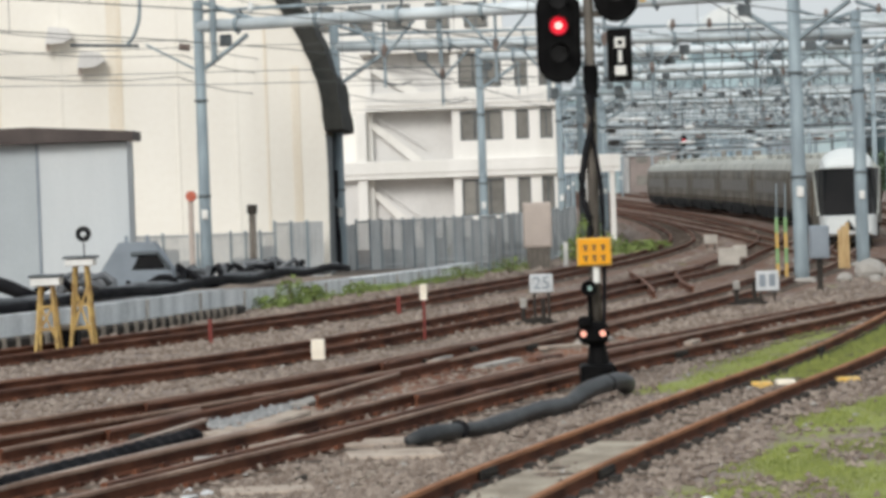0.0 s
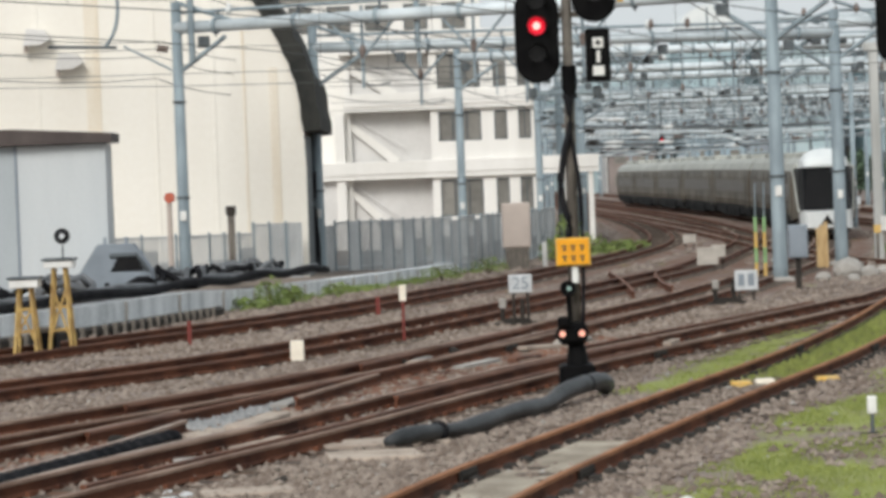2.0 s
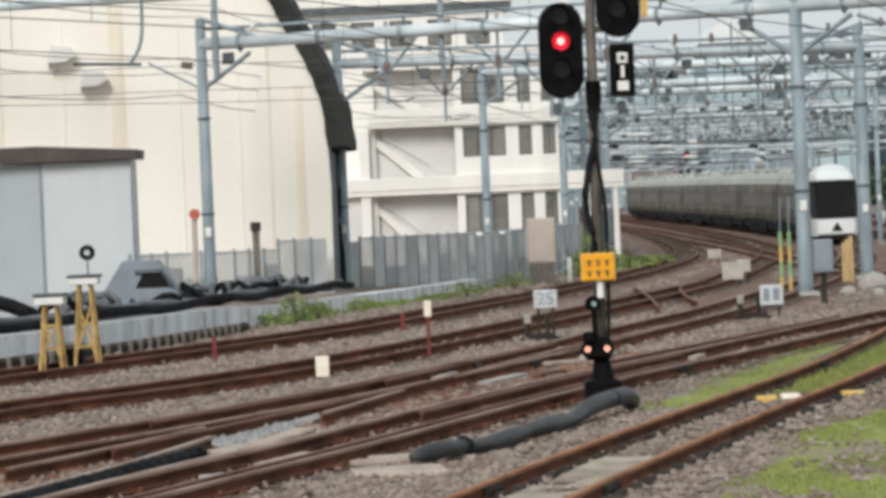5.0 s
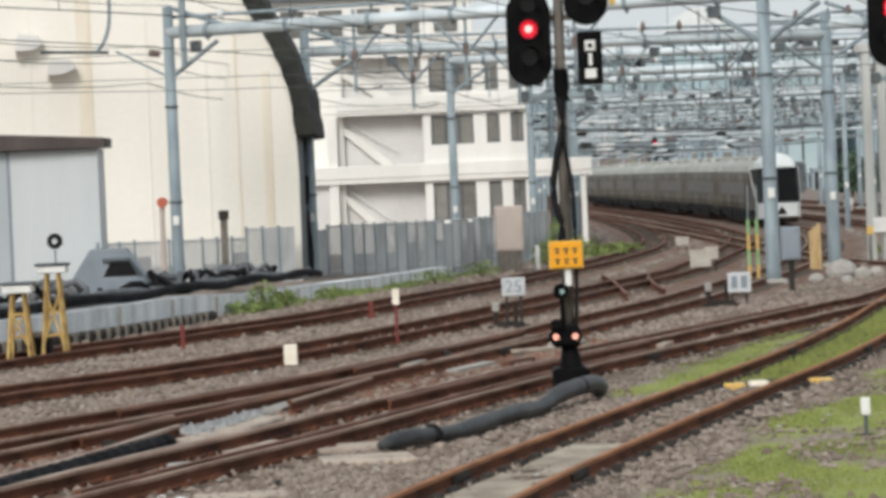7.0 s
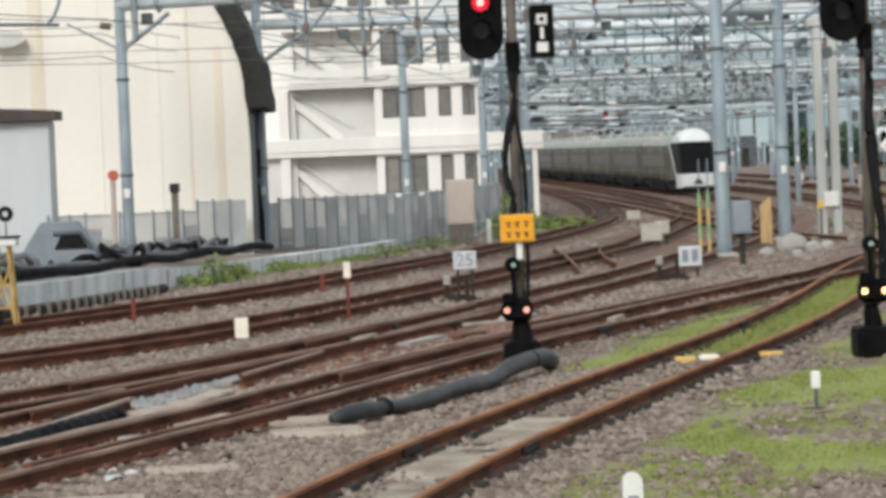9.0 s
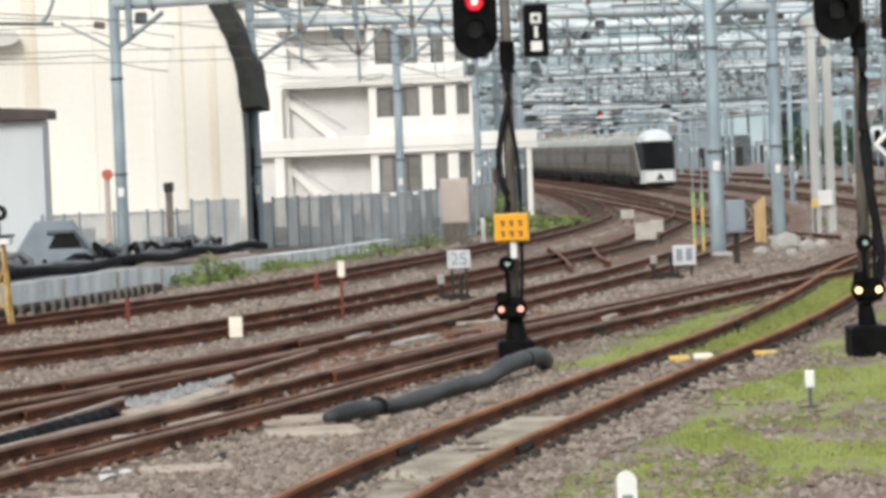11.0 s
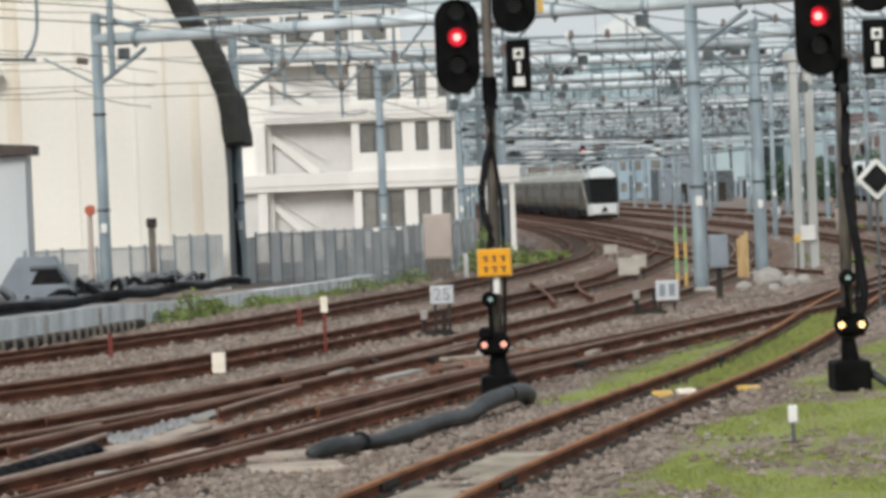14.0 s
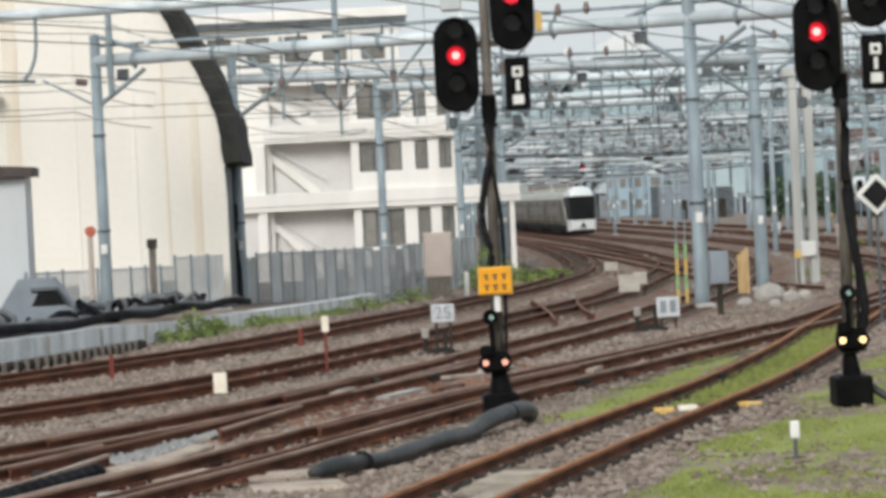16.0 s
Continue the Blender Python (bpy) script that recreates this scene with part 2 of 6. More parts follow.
def tube(points, radius, n=8, bm=None, caps=True, flat=None):
    """A round bar along points; radius may be a list. flat squashes its height."""
    bm = bm or bmesh.new()
    pts = [Vector(p) for p in points]
    rings = []
    for i, p in enumerate(pts):
        d = (pts[min(i + 1, len(pts) - 1)] - pts[max(i - 1, 0)]).normalized()
        side = d.cross(Vector((0, 0, 1)))
        side = side.normalized() if side.length > 1e-3 else Vector((1, 0, 0))
        up = side.cross(d).normalized()
        r = radius[i] if isinstance(radius, (list, tuple)) else radius
        rings.append([bm.verts.new(p + r * (math.cos(a) * side + (flat or 1) * math.sin(a) * up)) for a in (math.tau * (k + 0.5) / n for k in range(n))])
    for a, b in zip(rings, rings[1:]):
        for k in range(n):
            bm.faces.new((a[k], a[(k + 1) % n], b[(k + 1) % n], b[k]))
    if caps:
        bm.faces.new(rings[0][::-1])
        bm.faces.new(rings[-1])
    return bm


def prism(outline, y0, y1, bm=None, flip=False):
    """An outline in x and z, run from y0 to y1."""
    bm = bm or bmesh.new()
    a = [bm.verts.new((x, y0, z)) for x, z in outline]
    b = [bm.verts.new((x, y1, z)) for x, z in outline]
    k = len(outline)
    for i in range(k):
        bm.faces.new((a[i], a[(i + 1) % k], b[(i + 1) % k], b[i]))
    bm.faces.new(a[::-1])
    bm.faces.new(b)
    bmesh.ops.recalc_face_normals(bm, faces=bm.faces)
    return bm


def disc(x, y, z, r, depth, n=20, axis="Y", bm=None):
    """A round plate that faces along the axis."""
    bm = bm or bmesh.new()
    turn = {"Y": Matrix.Rotation(math.pi / 2, 4, "X"), "X": Matrix.Rotation(math.pi / 2, 4, "Y"), "Z": Matrix.Identity(4)}[axis]
    bmesh.ops.create_cone(bm, cap_ends=True, segments=n, radius1=r, radius2=r, depth=depth, matrix=Matrix.Translation((x, y, z)) @ turn)
    return bm


def spline(points, step=1.0):
    """Points at even steps along a smooth curve."""
    p = [Vector(q) for q in points]
    p = [2 * p[0] - p[1]] + p + [2 * p[-1] - p[-2]]
    dense = []
    for i in range(1, len(p) - 2):
        for k in range(40):
            t = k / 40
            a, b, c, d = p[i - 1:i + 3]
            dense.append(0.5 * (2 * b + (c - a) * t + (2 * a - 5 * b + 4 * c - d) * t * t + (3 * b - a - 3 * c + d) * t ** 3))
    dense.append(p[-2])
    out, left = [dense[0]], step
    for a, b in zip(dense, dense[1:]):
        length = (b - a).length
        pos = 0.0
        while length - pos >= left:
            pos += left
            out.append(a.lerp(b, pos / length))
            left = step
        left -= length - pos
    return out


# ---- lie of the land: level near the platform, a shallow dip further out ----
def ease(a):
    a = min(1.0, max(0.0, a))
    return a * a * (3 - 2 * a)


def dip(y):
    return -0.7 * ease((y - 55) / 60) + 0.2 * ease((y - 130) / 90)


BED = -0.17          # ground below the rail tops

TRACKS = {
    "far": [(-22.5, -12), (-20.5, 8), (-16.2, 26), (-10.5, 41), (-7.05, 49.8), (-5.62, 53.2), (-4.25, 56.6), (-1.67, 65), (1.76, 86.2), (4.3, 104), (7.6, 121), (10.4, 139), (12, 160), (12.8, 190), (13, 230), (13, 300), (12.6, 420)],
    "second": [(-18.5, -12), (-17, 5), (-13.4, 21), (-8.4, 35), (-5.88, 41.4), (-4.29, 44.3), (-2.5, 48.1), (-0.38, 54.4), (1.23, 60.4), (2.52, 66.1), (4.38, 76), (7.11, 92), (10.6, 114), (13.9, 135), (15.6, 155), (16.2, 200), (16.0, 260), (15.8, 420)],
    "third": [(-15, -12), (-14, 4), (-11.2, 17), (-7.0, 28.7), (-4.75, 33.8), (-3.76, 35.9), (-1.68, 40.8), (0.96, 48.4), (3.12, 55.8), (4.46, 60.6), (6.26, 68.4), (10.22, 90), (13.2, 108), (16.6, 129), (18.8, 150), (19.7, 170), (19.7, 190), (19.5, 210), (19.15, 240), (18.75, 280), (18.3, 330), (18.2, 450)],
    "fourth": [(-11, -12), (-10.2, 1), (-8.2, 12), (-5.2, 22), (-3.74, 26.1), (-2.61, 29.3), (-1.38, 32.7), (0.18, 37.5), (2.1, 43), (4.43, 48.8), (8.13, 58.3), (9.35, 61.8), (12.54, 74), (15.25, 85.5), (18.5, 100), (21.5, 120), (23.2, 145), (23.8, 180), (23.5, 240), (23, 420)],
    "outer": [(22, 120), (25.5, 138), (27.6, 160), (28.2, 200), (27.8, 260), (27, 420)],
    "outermost": [(26, 130), (30, 150), (32.3, 180), (32.6, 240), (32, 420)],
    "near": [(-5.5, -12), (-4.7, 0), (-3.3, 10), (-1.3, 18.5), (0.07, 24.7), (1.12, 28.7), (3.07, 35.3), (5.35, 42.8), (7.35, 50.5), (8.92, 57.4), (12.3, 72.5), (13.6, 78)],
}
TRACE = {k: spline([(x, y, 0) for x, y in v], 0.6) for k, v in TRACKS.items()}

# ---- ground ----
NEAR_Y = np.array([p.y for p in TRACE["near"]])
NEAR_X = np.array([p.x for p in TRACE["near"]])


def moss_at(x, y):
    """How much moss and grass grows at a place."""
    d = x - np.interp(y, NEAR_Y, NEAR_X)
    right = np.clip((d - 0.98 - 0.2 * np.sin(y * 0.9)) / 0.6, 0, 1) * (1 - np.clip((25 - y) / 2, 0, 1) * np.clip((d - 3.1) / 0.5, 0, 1)) * np.clip((d - 0.5) / 0.5, 0, 1) * np.clip((60 - y) / 8, 0, 1) * np.clip((y - 8) / 4, 0, 1)
    right = right * np.clip(0.85 + 0.4 * np.sin(x * 1.7 + y * 0.55) + 0.35 * np.sin(x * 0.9 - y * 0.7 + 2), 0.72, 1.0)
    mid = (np.abs(d) < 0.46) * np.clip((y - 38) / 4, 0, 1) * np.clip((62 - y) / 6, 0, 1)
    left = np.clip((d + 2.1) / 0.5, 0, 1) * np.clip((-0.85 - d) / 0.2, 0, 1) * np.clip((y - 36) / 3, 0, 1) * np.clip((60 - y) / 9, 0, 1)
    bank = 0.55 * np.exp(-((x - 7.6) / 2.2) ** 2 - ((y - 134) / 8) ** 2)
    wild = 0.3 * np.clip((y - 66) / 8, 0, 1) * np.clip((165 - y) / 25, 0, 1) * np.clip(np.sin(x * 1.3 + y * 0.21) + np.sin(x * 0.7 - y * 0.33 + 1), 0, 1)
    return np.maximum.reduce([0.62 * right, 1.0 * mid, 0.6 * left, bank, wild])


def make_ground():
    def steps(*spans):
        return np.unique(np.concatenate([np.arange(a, b, s) for a, b, s in spans] + [[spans[-1][1]]]))
    xs = steps((-3000, -200, 700), (-200, -40, 20), (-40, -12, 2), (-12, 14, 0.25), (14, 30, 0.4), (30, 40, 1.0), (40, 200, 20), (200, 3000, 700))
    ys = steps((-300, -20, 70), (-20, 16, 3), (16, 70, 0.25), (70, 160, 1.0), (160, 460, 10), (460, 3600, 785))
    gx, gy = np.meshgrid(xs, ys)
    gz = np.vectorize(lambda y, x: dip(y) + BED + (0.028 * noise.noise((x * 0.9, y * 0.9, 0)) + 0.012 * noise.noise((x * 5, y * 5, 3)) if -12 < x < 14 and 16 < y < 160 else 0))(gy, gx)
    d = gx - np.interp(gy, NEAR_Y, NEAR_X)
    gz += 0.07 * np.clip((d - 1.2) / 1.5, 0, 1) * (gy < 60) * (gy > 12)
    n, m = len(xs), len(ys)
    i = np.arange((m - 1) * (n - 1))
    a = (i // (n - 1)) * n + i % (n - 1)
    me = bpy.data.meshes.new("ground")
    me.from_pydata(np.stack([gx, gy, gz], -1).reshape(-1, 3).tolist(), [], np.stack([a, a + 1, a + n + 1, a + n], -1).tolist())
    moss = me.attributes.new("moss", "FLOAT", "POINT")
    moss.data.foreach_set("value", moss_at(gx, gy).reshape(-1).astype(np.float32))
    rust = np.zeros_like(gx)
    for key, line in TRACE.items():
        px, py = [p.x for p in line], [p.y for p in line]
        off = np.abs(gx - np.interp(gy, py, px)) * 0.96
        seen = (gy > py[0]) * (gy < py[-1])
        rust = np.maximum(rust, seen * np.clip((1.25 + 0.8 * np.clip((gy - 62) / 20, 0, 1) - off) / 0.6, 0, 1) * (0.35 if key == "near" else 0.95))
    inner = np.clip((gx + 0.9 - np.interp(gy, [p.y for p in TRACE["third"]], [p.x for p in TRACE["third"]])) / 0.5, 0, 1) * np.clip((np.interp(gy, [p.y for p in TRACE["fourth"]], [p.x for p in TRACE["fourth"]]) + 0.9 - gx) / 0.5, 0, 1) * (gy < 60)
    rust = np.maximum(rust, 0.8 * inner)
    me.attributes.new("rust", "FLOAT", "POINT").data.foreach_set("value", rust.reshape(-1).astype(np.float32))
    side = gx - np.interp(gy, [p.y for p in TRACE["fourth"]], [p.x for p in TRACE["fourth"]])
    d5 = gx - np.interp(gy, NEAR_Y, NEAR_X)
    dirt = np.clip((side - 0.8) / 0.5, 0, 1) * np.clip((-1.0 - d5) / 0.6, 0, 1) * np.clip((35 - gy) / 5, 0, 1) + 0.9 * (np.abs(d5) < 0.45) * np.clip((36 - gy) / 5, 0, 1)
    me.attributes.new("dirt", "FLOAT", "POINT").data.foreach_set("value", np.clip(dirt, 0, 1).reshape(-1).astype(np.float32))
    me.polygons.foreach_set("use_smooth", [True] * len(me.polygons))
    me.materials.append(M_GROUND)
    tagged(new("ground", me), "brown-grey railway ballast with moss and thin grass", "ground", kind="structure")


make_ground()
M_GREYSTONE = mat("bluish_grey_stone", (0.21, 0.22, 0.225), (0.32, 0.32, 0.315), 0.9, 0, 6, 50, 0.3, rand=0.8, island=True)
RNG = np.random.default_rng(7)


def lie(x, y):
    """Height of the ground, with the low grassy shoulder beside the near track."""
    d = x - np.interp(y, NEAR_Y, NEAR_X)
    return np.array([dip(b) for b in np.ravel(y)]).reshape(np.shape(y)) + BED + 0.07 * np.clip((d - 1.2) / 1.5, 0, 1) * (np.asarray(y) < 60)


def scatter_stuff(name, places, shape, faces, material, label, category, squash=(0.7, 1.3)):
    """Many small pieces in one mesh: each place is x, y, z, size."""
    k, v = len(places), len(shape)
    turn = RNG.uniform(0, math.tau, k)
    c, s = np.cos(turn)[:, None], np.sin(turn)[:, None]
    pts = shape[None] * RNG.uniform(*squash, (k, 1, 3)) * (1 + RNG.uniform(-0.22, 0.22, (k, v, 3)))
    x = pts[..., 0] * c - pts[..., 1] * s
    y = pts[..., 0] * s + pts[..., 1] * c
    out = np.stack([x, y, pts[..., 2]], -1) * places[:, None, 3:4] + places[:, None, :3]
    f = np.array(faces)[None] + (np.arange(k) * v)[:, None, None]
    me = bpy.data.meshes.new(name)
    me.from_pydata(out.reshape(-1, 3).tolist(), [], f.reshape(-1, f.shape[-1]).tolist())
    me.materials.append(material)
    return tagged(new(name, me), label, category, kind="stuff")


STONE = np.array([(1, 0, 0), (0, 1, 0), (-1, 0, 0), (0, -1, 0), (0, 0, 0.7), (0, 0, -0.6), ], float)
STONE_F = [(0, 1, 4), (1, 2, 4), (2, 3, 4), (3, 0, 4), (1, 0, 5), (2, 1, 5), (3, 2, 5), (0, 3, 5)]


def land(count, y0, y1, wide0=-0.165, wide1=0.225, power=1.6):
    """Random places in the strip of land before the platform."""
    y = y0 + (y1 - y0) * RNG.random(count) ** power
    x = y * (wide0 + (wide1 - wide0) * RNG.random(count))
    return x, y


def ballast():
    for count, y0, y1, size in ((64000, 19, 52, 0.029), (30000, 52, 100, 0.04), (22000, 100, 240, 0.075)):
        x, y = land(count, y0, y1)
        free = (moss_at(x, y) + RNG.uniform(-0.25, 0.25, count) < 0.30) | (RNG.random(count) < 0.02)
        for key in ("fourth", "third", "second", "far"):
            off = np.abs(x - np.interp(y, [p.y for p in TRACE[key]], [p.x for p in TRACE[key]]))
            free &= (off > 1.0 + 0.9 * np.clip((y - 60) / 20, 0, 1)) | (RNG.random(count) < np.where(y > 60, 0.07, 0.25))
        d = np.abs(x - np.interp(y, NEAR_Y, NEAR_X))
        free &= (d > 0.48) | (y > 31.5) | (RNG.random(count) < 0.4)
        x, y = x[free], y[free]
        z = lie(x, y) + 0.012
        scatter_stuff("ballast_stones", np.stack([x, y, z, RNG.uniform(0.5, 1.9, len(x)) ** 1.2 * size], -1), STONE, STONE_F, M_STONE, "loose brown-grey crushed stone ballast", "ballast")


def grass():
    blade = np.array([(-0.18, 0, 0), (0.18, 0, 0), (0.25, 0.1, 1), (0, -0.35, 0.8)], float)
    x, y = land(260000, 19, 62, -0.02, 0.24, 1.4)
    patch = np.array([noise.noise((a * 1.5, b * 0.5, 5)) + 0.6 * noise.noise((a * 4, b * 1.4, 8)) for a, b in zip(x, y)])
    patch += 0.5 * np.array([noise.noise((a * 0.6, b * 0.22, 11)) for a, b in zip(x, y)])
    green = moss_at(x, y)
    keep = (green > 0.12) & (green + 0.6 * patch + RNG.uniform(-0.2, 0.2, len(x)) > 0.44)
    x, y, patch = x[keep], y[keep], patch[keep]
    z = lie(x, y) - 0.004 + 0.022 * (np.abs(x - np.interp(y, NEAR_Y, NEAR_X)) < 0.46)
    size = RNG.uniform(0.015, 0.045, len(x)) * (1 + 0.5 * (np.abs(x - np.interp(y, NEAR_Y, NEAR_X)) < 0.46))
    scatter_stuff("grass", np.stack([x, y, z, size], -1), blade, [(0, 1, 2), (1, 0, 3)], M_GRASS, "short yellow-green grass and moss in patches", "grass")


def rubble_band():
    """Grey broken stone spilt between the turnout rails."""
    t = RNG.random(620) ** 1.3
    x, y = -2.6 + 1.5 * t + RNG.normal(0, 0.09, 620), 34.9 + 6.4 * t + RNG.normal(0, 0.3, 620)
    scatter_stuff("spilt_stones", np.stack([x, y, np.full(620, BED + 0.03), RNG.uniform(0.03, 0.08, 620)], -1), STONE, STONE_F, M_GREYSTONE, "grey broken stone spilt between rails", "stones")
    t = RNG.random(1500)
    x = -4.6 + 7.5 * t + RNG.normal(0, 0.5, 1500)
    y = 31.0 + 18.5 * t + RNG.normal(0, 0.9, 1500)
    scatter_stuff("rusty_scrap", np.stack([x, y, np.full(1500, BED + 0.02), RNG.uniform(0.015, 0.06, 1500)], -1), STONE * np.array([1, 2.6, 0.7]), STONE_F, M_DARKTOP, "rusty scraps between the turnout rails", "scrap")
    x, y = land(260, 20, 46)
    scatter_stuff("pale_stones", np.stack([x, y, np.full(260, BED + 0.02), RNG.uniform(0.025, 0.05, 260)], -1), STONE, STONE_F, M_CONC, "scattered pale stones on the ballast", "stones")


ballast()
rubble_band()
grass()


# ---- tracks ----
GAUGE = 0.5335
PROFILE = [(-0.065, -0.15), (0.065, -0.15), (0.065, -0.135), (0.012, -0.115), (0.012, -0.045), (0.034, -0.035), (0.034, -0.004), (0.026, 0.0), (-0.026, 0.0), (-0.034, -0.004), (-0.034, -0.035), (-0.012, -0.045), (-0.012, -0.115), (-0.065, -0.135)]


def rail_mesh(name, line, side, top):
    """A flat-bottomed rail along a line, side metres from it."""
    verts, faces, mats = [], [], []
    k = len(PROFILE)
    for i, p in enumerate(line):
        d = (line[min(i + 1, len(line) - 1)] - line[max(i - 1, 0)]).normalized()
        r = Vector((d.y, -d.x, 0))
        verts += [(p + r * (side + a) + Vector((0, 0, b + dip(p.y)))) for a, b in PROFILE]
    for i in range(len(line) - 1):
        for j in range(k):
            q = (j + 1) % k
            faces.append((i * k + j, i * k + q, i * k + k + q, i * k + k + j))
            mats.append(1 if 5 <= j <= 9 else 0)
    faces += [tuple(range(k))[::-1], tuple(range(len(verts) - k, len(verts)))]
    mats += [0, 0]
    me = bpy.data.meshes.new(name)
    me.from_pydata(verts, [], faces)
    me.materials.append(M_RAIL)
    me.materials.append(top)
    me.polygons.foreach_set("material_index", mats)
    return me


def make_track(key, top, label, near_y, grip=1.0):
    line = TRACE[key]
    t = empty("railway_track", Matrix.Identity(4), label, "railway track", "tracks of the yard", "structure")
    for side in (-GAUGE, GAUGE):
        ob = new("rail", rail_mesh("rail", line, side, top))
        ob.parent = t
    shared = bpy.data.meshes.new("sleeper")
    b = box(-1.0, 1.0, -0.1, 0.1, -0.29, -0.15, 0.012)
    b.to_mesh(shared)
    b.free()
    shared.materials.append(M_WOOD)
    rest, clips = bmesh.new(), bmesh.new()
    for i, p in enumerate(line[1:-1]):
        d = line[i + 2] - line[i]
        m = Matrix.Translation((p.x, p.y, dip(p.y))) @ Matrix.Rotation(math.atan2(-d.x, d.y) + RNG.normal(0, 0.012), 4, "Z")
        if p.y < near_y:
            ob = new("sleeper", shared)
            ob.parent = t
            ob.matrix_local = m
        elif p.y < 230:
            vs = [rest.verts.new(m @ Vector(c)) for c in ((-1, -.1, -.15), (1, -.1, -.15), (1, .1, -.15), (-1, .1, -.15), (-1, -.1, -.25), (1, -.1, -.25))]
            rest.faces.new(vs[:4])
            rest.faces.new((vs[0], vs[4], vs[5], vs[1]))
        if p.y < 75:
            for side in (-GAUGE, GAUGE):
                for o in (-0.095, 0.095):
                    c = [clips.verts.new(m @ Vector((side + o * (1 + 0.25 * (grip - 1)) + a * grip, bb * grip, z))) for a, bb, z in ((-.03, -.06, -.16), (.03, -.06, -.16), (.03, .06, -.16), (-.03, .06, -.16), (-.02, -.05, -.105), (.02, -.05, -.105), (.02, .05, -.105), (-.02, .05, -.105))]
                    for f in ((4, 5, 6, 7), (0, 1, 5, 4), (1, 2, 6, 5), (2, 3, 7, 6), (3, 0, 4, 7)):
                        clips.faces.new([c[q] for q in f])
    tagged(part("sleepers", rest, M_WOODJ, t), kind="stuff")
    tagged(part("rail_fastenings", clips, M_UNDER if grip > 1 else M_RAIL, t), kind="stuff")


make_track("near", M_RUSTTOP, "lightly used track with orange rusty rails in grass", 60, 1.9)
make_track("fourth", M_RAILTOP, "used track with dark brown rails on ballast", 60)
make_track("third", M_RAILTOP, "used track with dark brown rails on ballast", 60)
make_track("second", M_DARKTOP, "used track with dark brown rails on ballast", 62)
for word in ("outer", "outermost"):
    make_track(word, M_DARKTOP, "far track with dark rusty rails", 0)
make_track("far", M_DARKTOP, "track with dark rusty rails beside the concrete wall", 62)


def fishplates(key, y):
    """Bolted joint bars on both rails of a track."""
    line = TRACE[key]
    i = min(range(1, len(line) - 1), key=lambda k: abs(line[k].y - y))
    p, d = line[i], line[i + 1] - line[i - 1]
    e = empty("rail_joint", Matrix.Translation((p.x, p.y, dip(p.y))) @ Matrix.Rotation(math.atan2(-d.x, d.y), 4, "Z"), "dark bolted rail joint on a rusty track", "rail joint", "rail joints")
    for s in (-GAUGE, GAUGE):
        for o in (-0.035, 0.035):
            bar = part("fishplate", box(s + o - 0.018, s + o + 0.018, -0.28, 0.28, -0.125, -0.03, 0.006), M_UNDER, e)
            for b in (-0.2, -0.07, 0.07, 0.2):
                part("bolt", disc(s + o * 1.7, b, -0.08, 0.018, 0.03, 6, "X"), M_UNDER, bar)
        part("joint_sleeper", box(s - 0.2, s + 0.2, -0.2, 0.2, -0.2, -0.135, 0.01), M_UNDER, e)


fishplates("near", 27.4)
fishplates("near", 44.5)
fishplates("fourth", 45.0)
fishplates("third", 47.5)


def loose_rail(points, top, label, side=0.0):
    ob = new("switch_rail", rail_mesh("switch_rail", spline([(x, y, 0.0) for x, y in points], 1.0), side, top))
    tagged(ob, label, "rail", "rails of the turnouts")


for key, off, ya, yb in (("fourth", 0.34, 27, 47), ("fourth", -0.34, 36.5, 50), ("third", -0.34, 37, 53)):
    loose_rail([(p.x + off, p.y) for p in TRACE[key] if ya < p.y < yb][::4], M_DARKTOP, "rusty check rail beside the running rail")
loose_rail([(0.19, 44.6), (1.92, 50.7), (4.16, 57.7)], M_RAILTOP, "dark rusty switch rail between tracks")
loose_rail([(-1.56, 37.4), (-0.46, 42.1)], M_RAILTOP, "short dark switch rail between tracks")
loose_rail([(-4.46, 31.2), (-3.44, 34.0), (-2.59, 36.8)], M_RAILTOP, "dark rusty switch rail between tracks")
loose_rail([(-4.3, 27.6), (-3.32, 31.1), (-2.58, 34.8)], M_SHINE, "switch rail with a pale worn head")
loose_rail([(-4.1, 26.6), (-2.74, 30.9), (-1.6, 33.8)], M_SHINE, "switch rail with a pale worn head")
loose_rail([(5.7, 96.6), (5.2, 83.2), (4.85, 75), (4.5, 67.5)], M_DARKTOP, "dark rusty crossover rail between two tracks")
loose_rail([(8.42, 101.9), (7.61, 97.6), (6.78, 91.8), (5.86, 77.6), (5.6, 70.7)], M_DARKTOP, "dark rusty crossover rail between two tracks")
loose_rail([(2.3, 46.0), (4.6, 51.6), (7.4, 58.6)], M_DARKTOP, "dark rusty switch rail between tracks")
loose_rail([(-0.9, 43.4), (0.3, 47.5), (1.4, 51.5)], M_DARKTOP, "short dark switch rail between tracks")
loose_rail([(-3.6, 33.2), (-2.2, 37.2), (-0.6, 41.9), (0.8, 46.6)], M_DARKTOP, "dark rusty switch rail between tracks")
loose_rail([(12.0, 72), (14.6, 82), (16.4, 92), (17.6, 104)], M_SHINE, "pale worn rail of a diverging turnout")
loose_rail([(13.4, 95), (13.4, 121), (13.6, 149), (13.3, 179), (12.9, 230)], M_RAILTOP, "dark rail of a far crossover")
loose_rail([(14.5, 95), (14.5, 121), (14.7, 149), (14.4, 179), (14.0, 230)], M_RAILTOP, "dark rail of a far crossover")


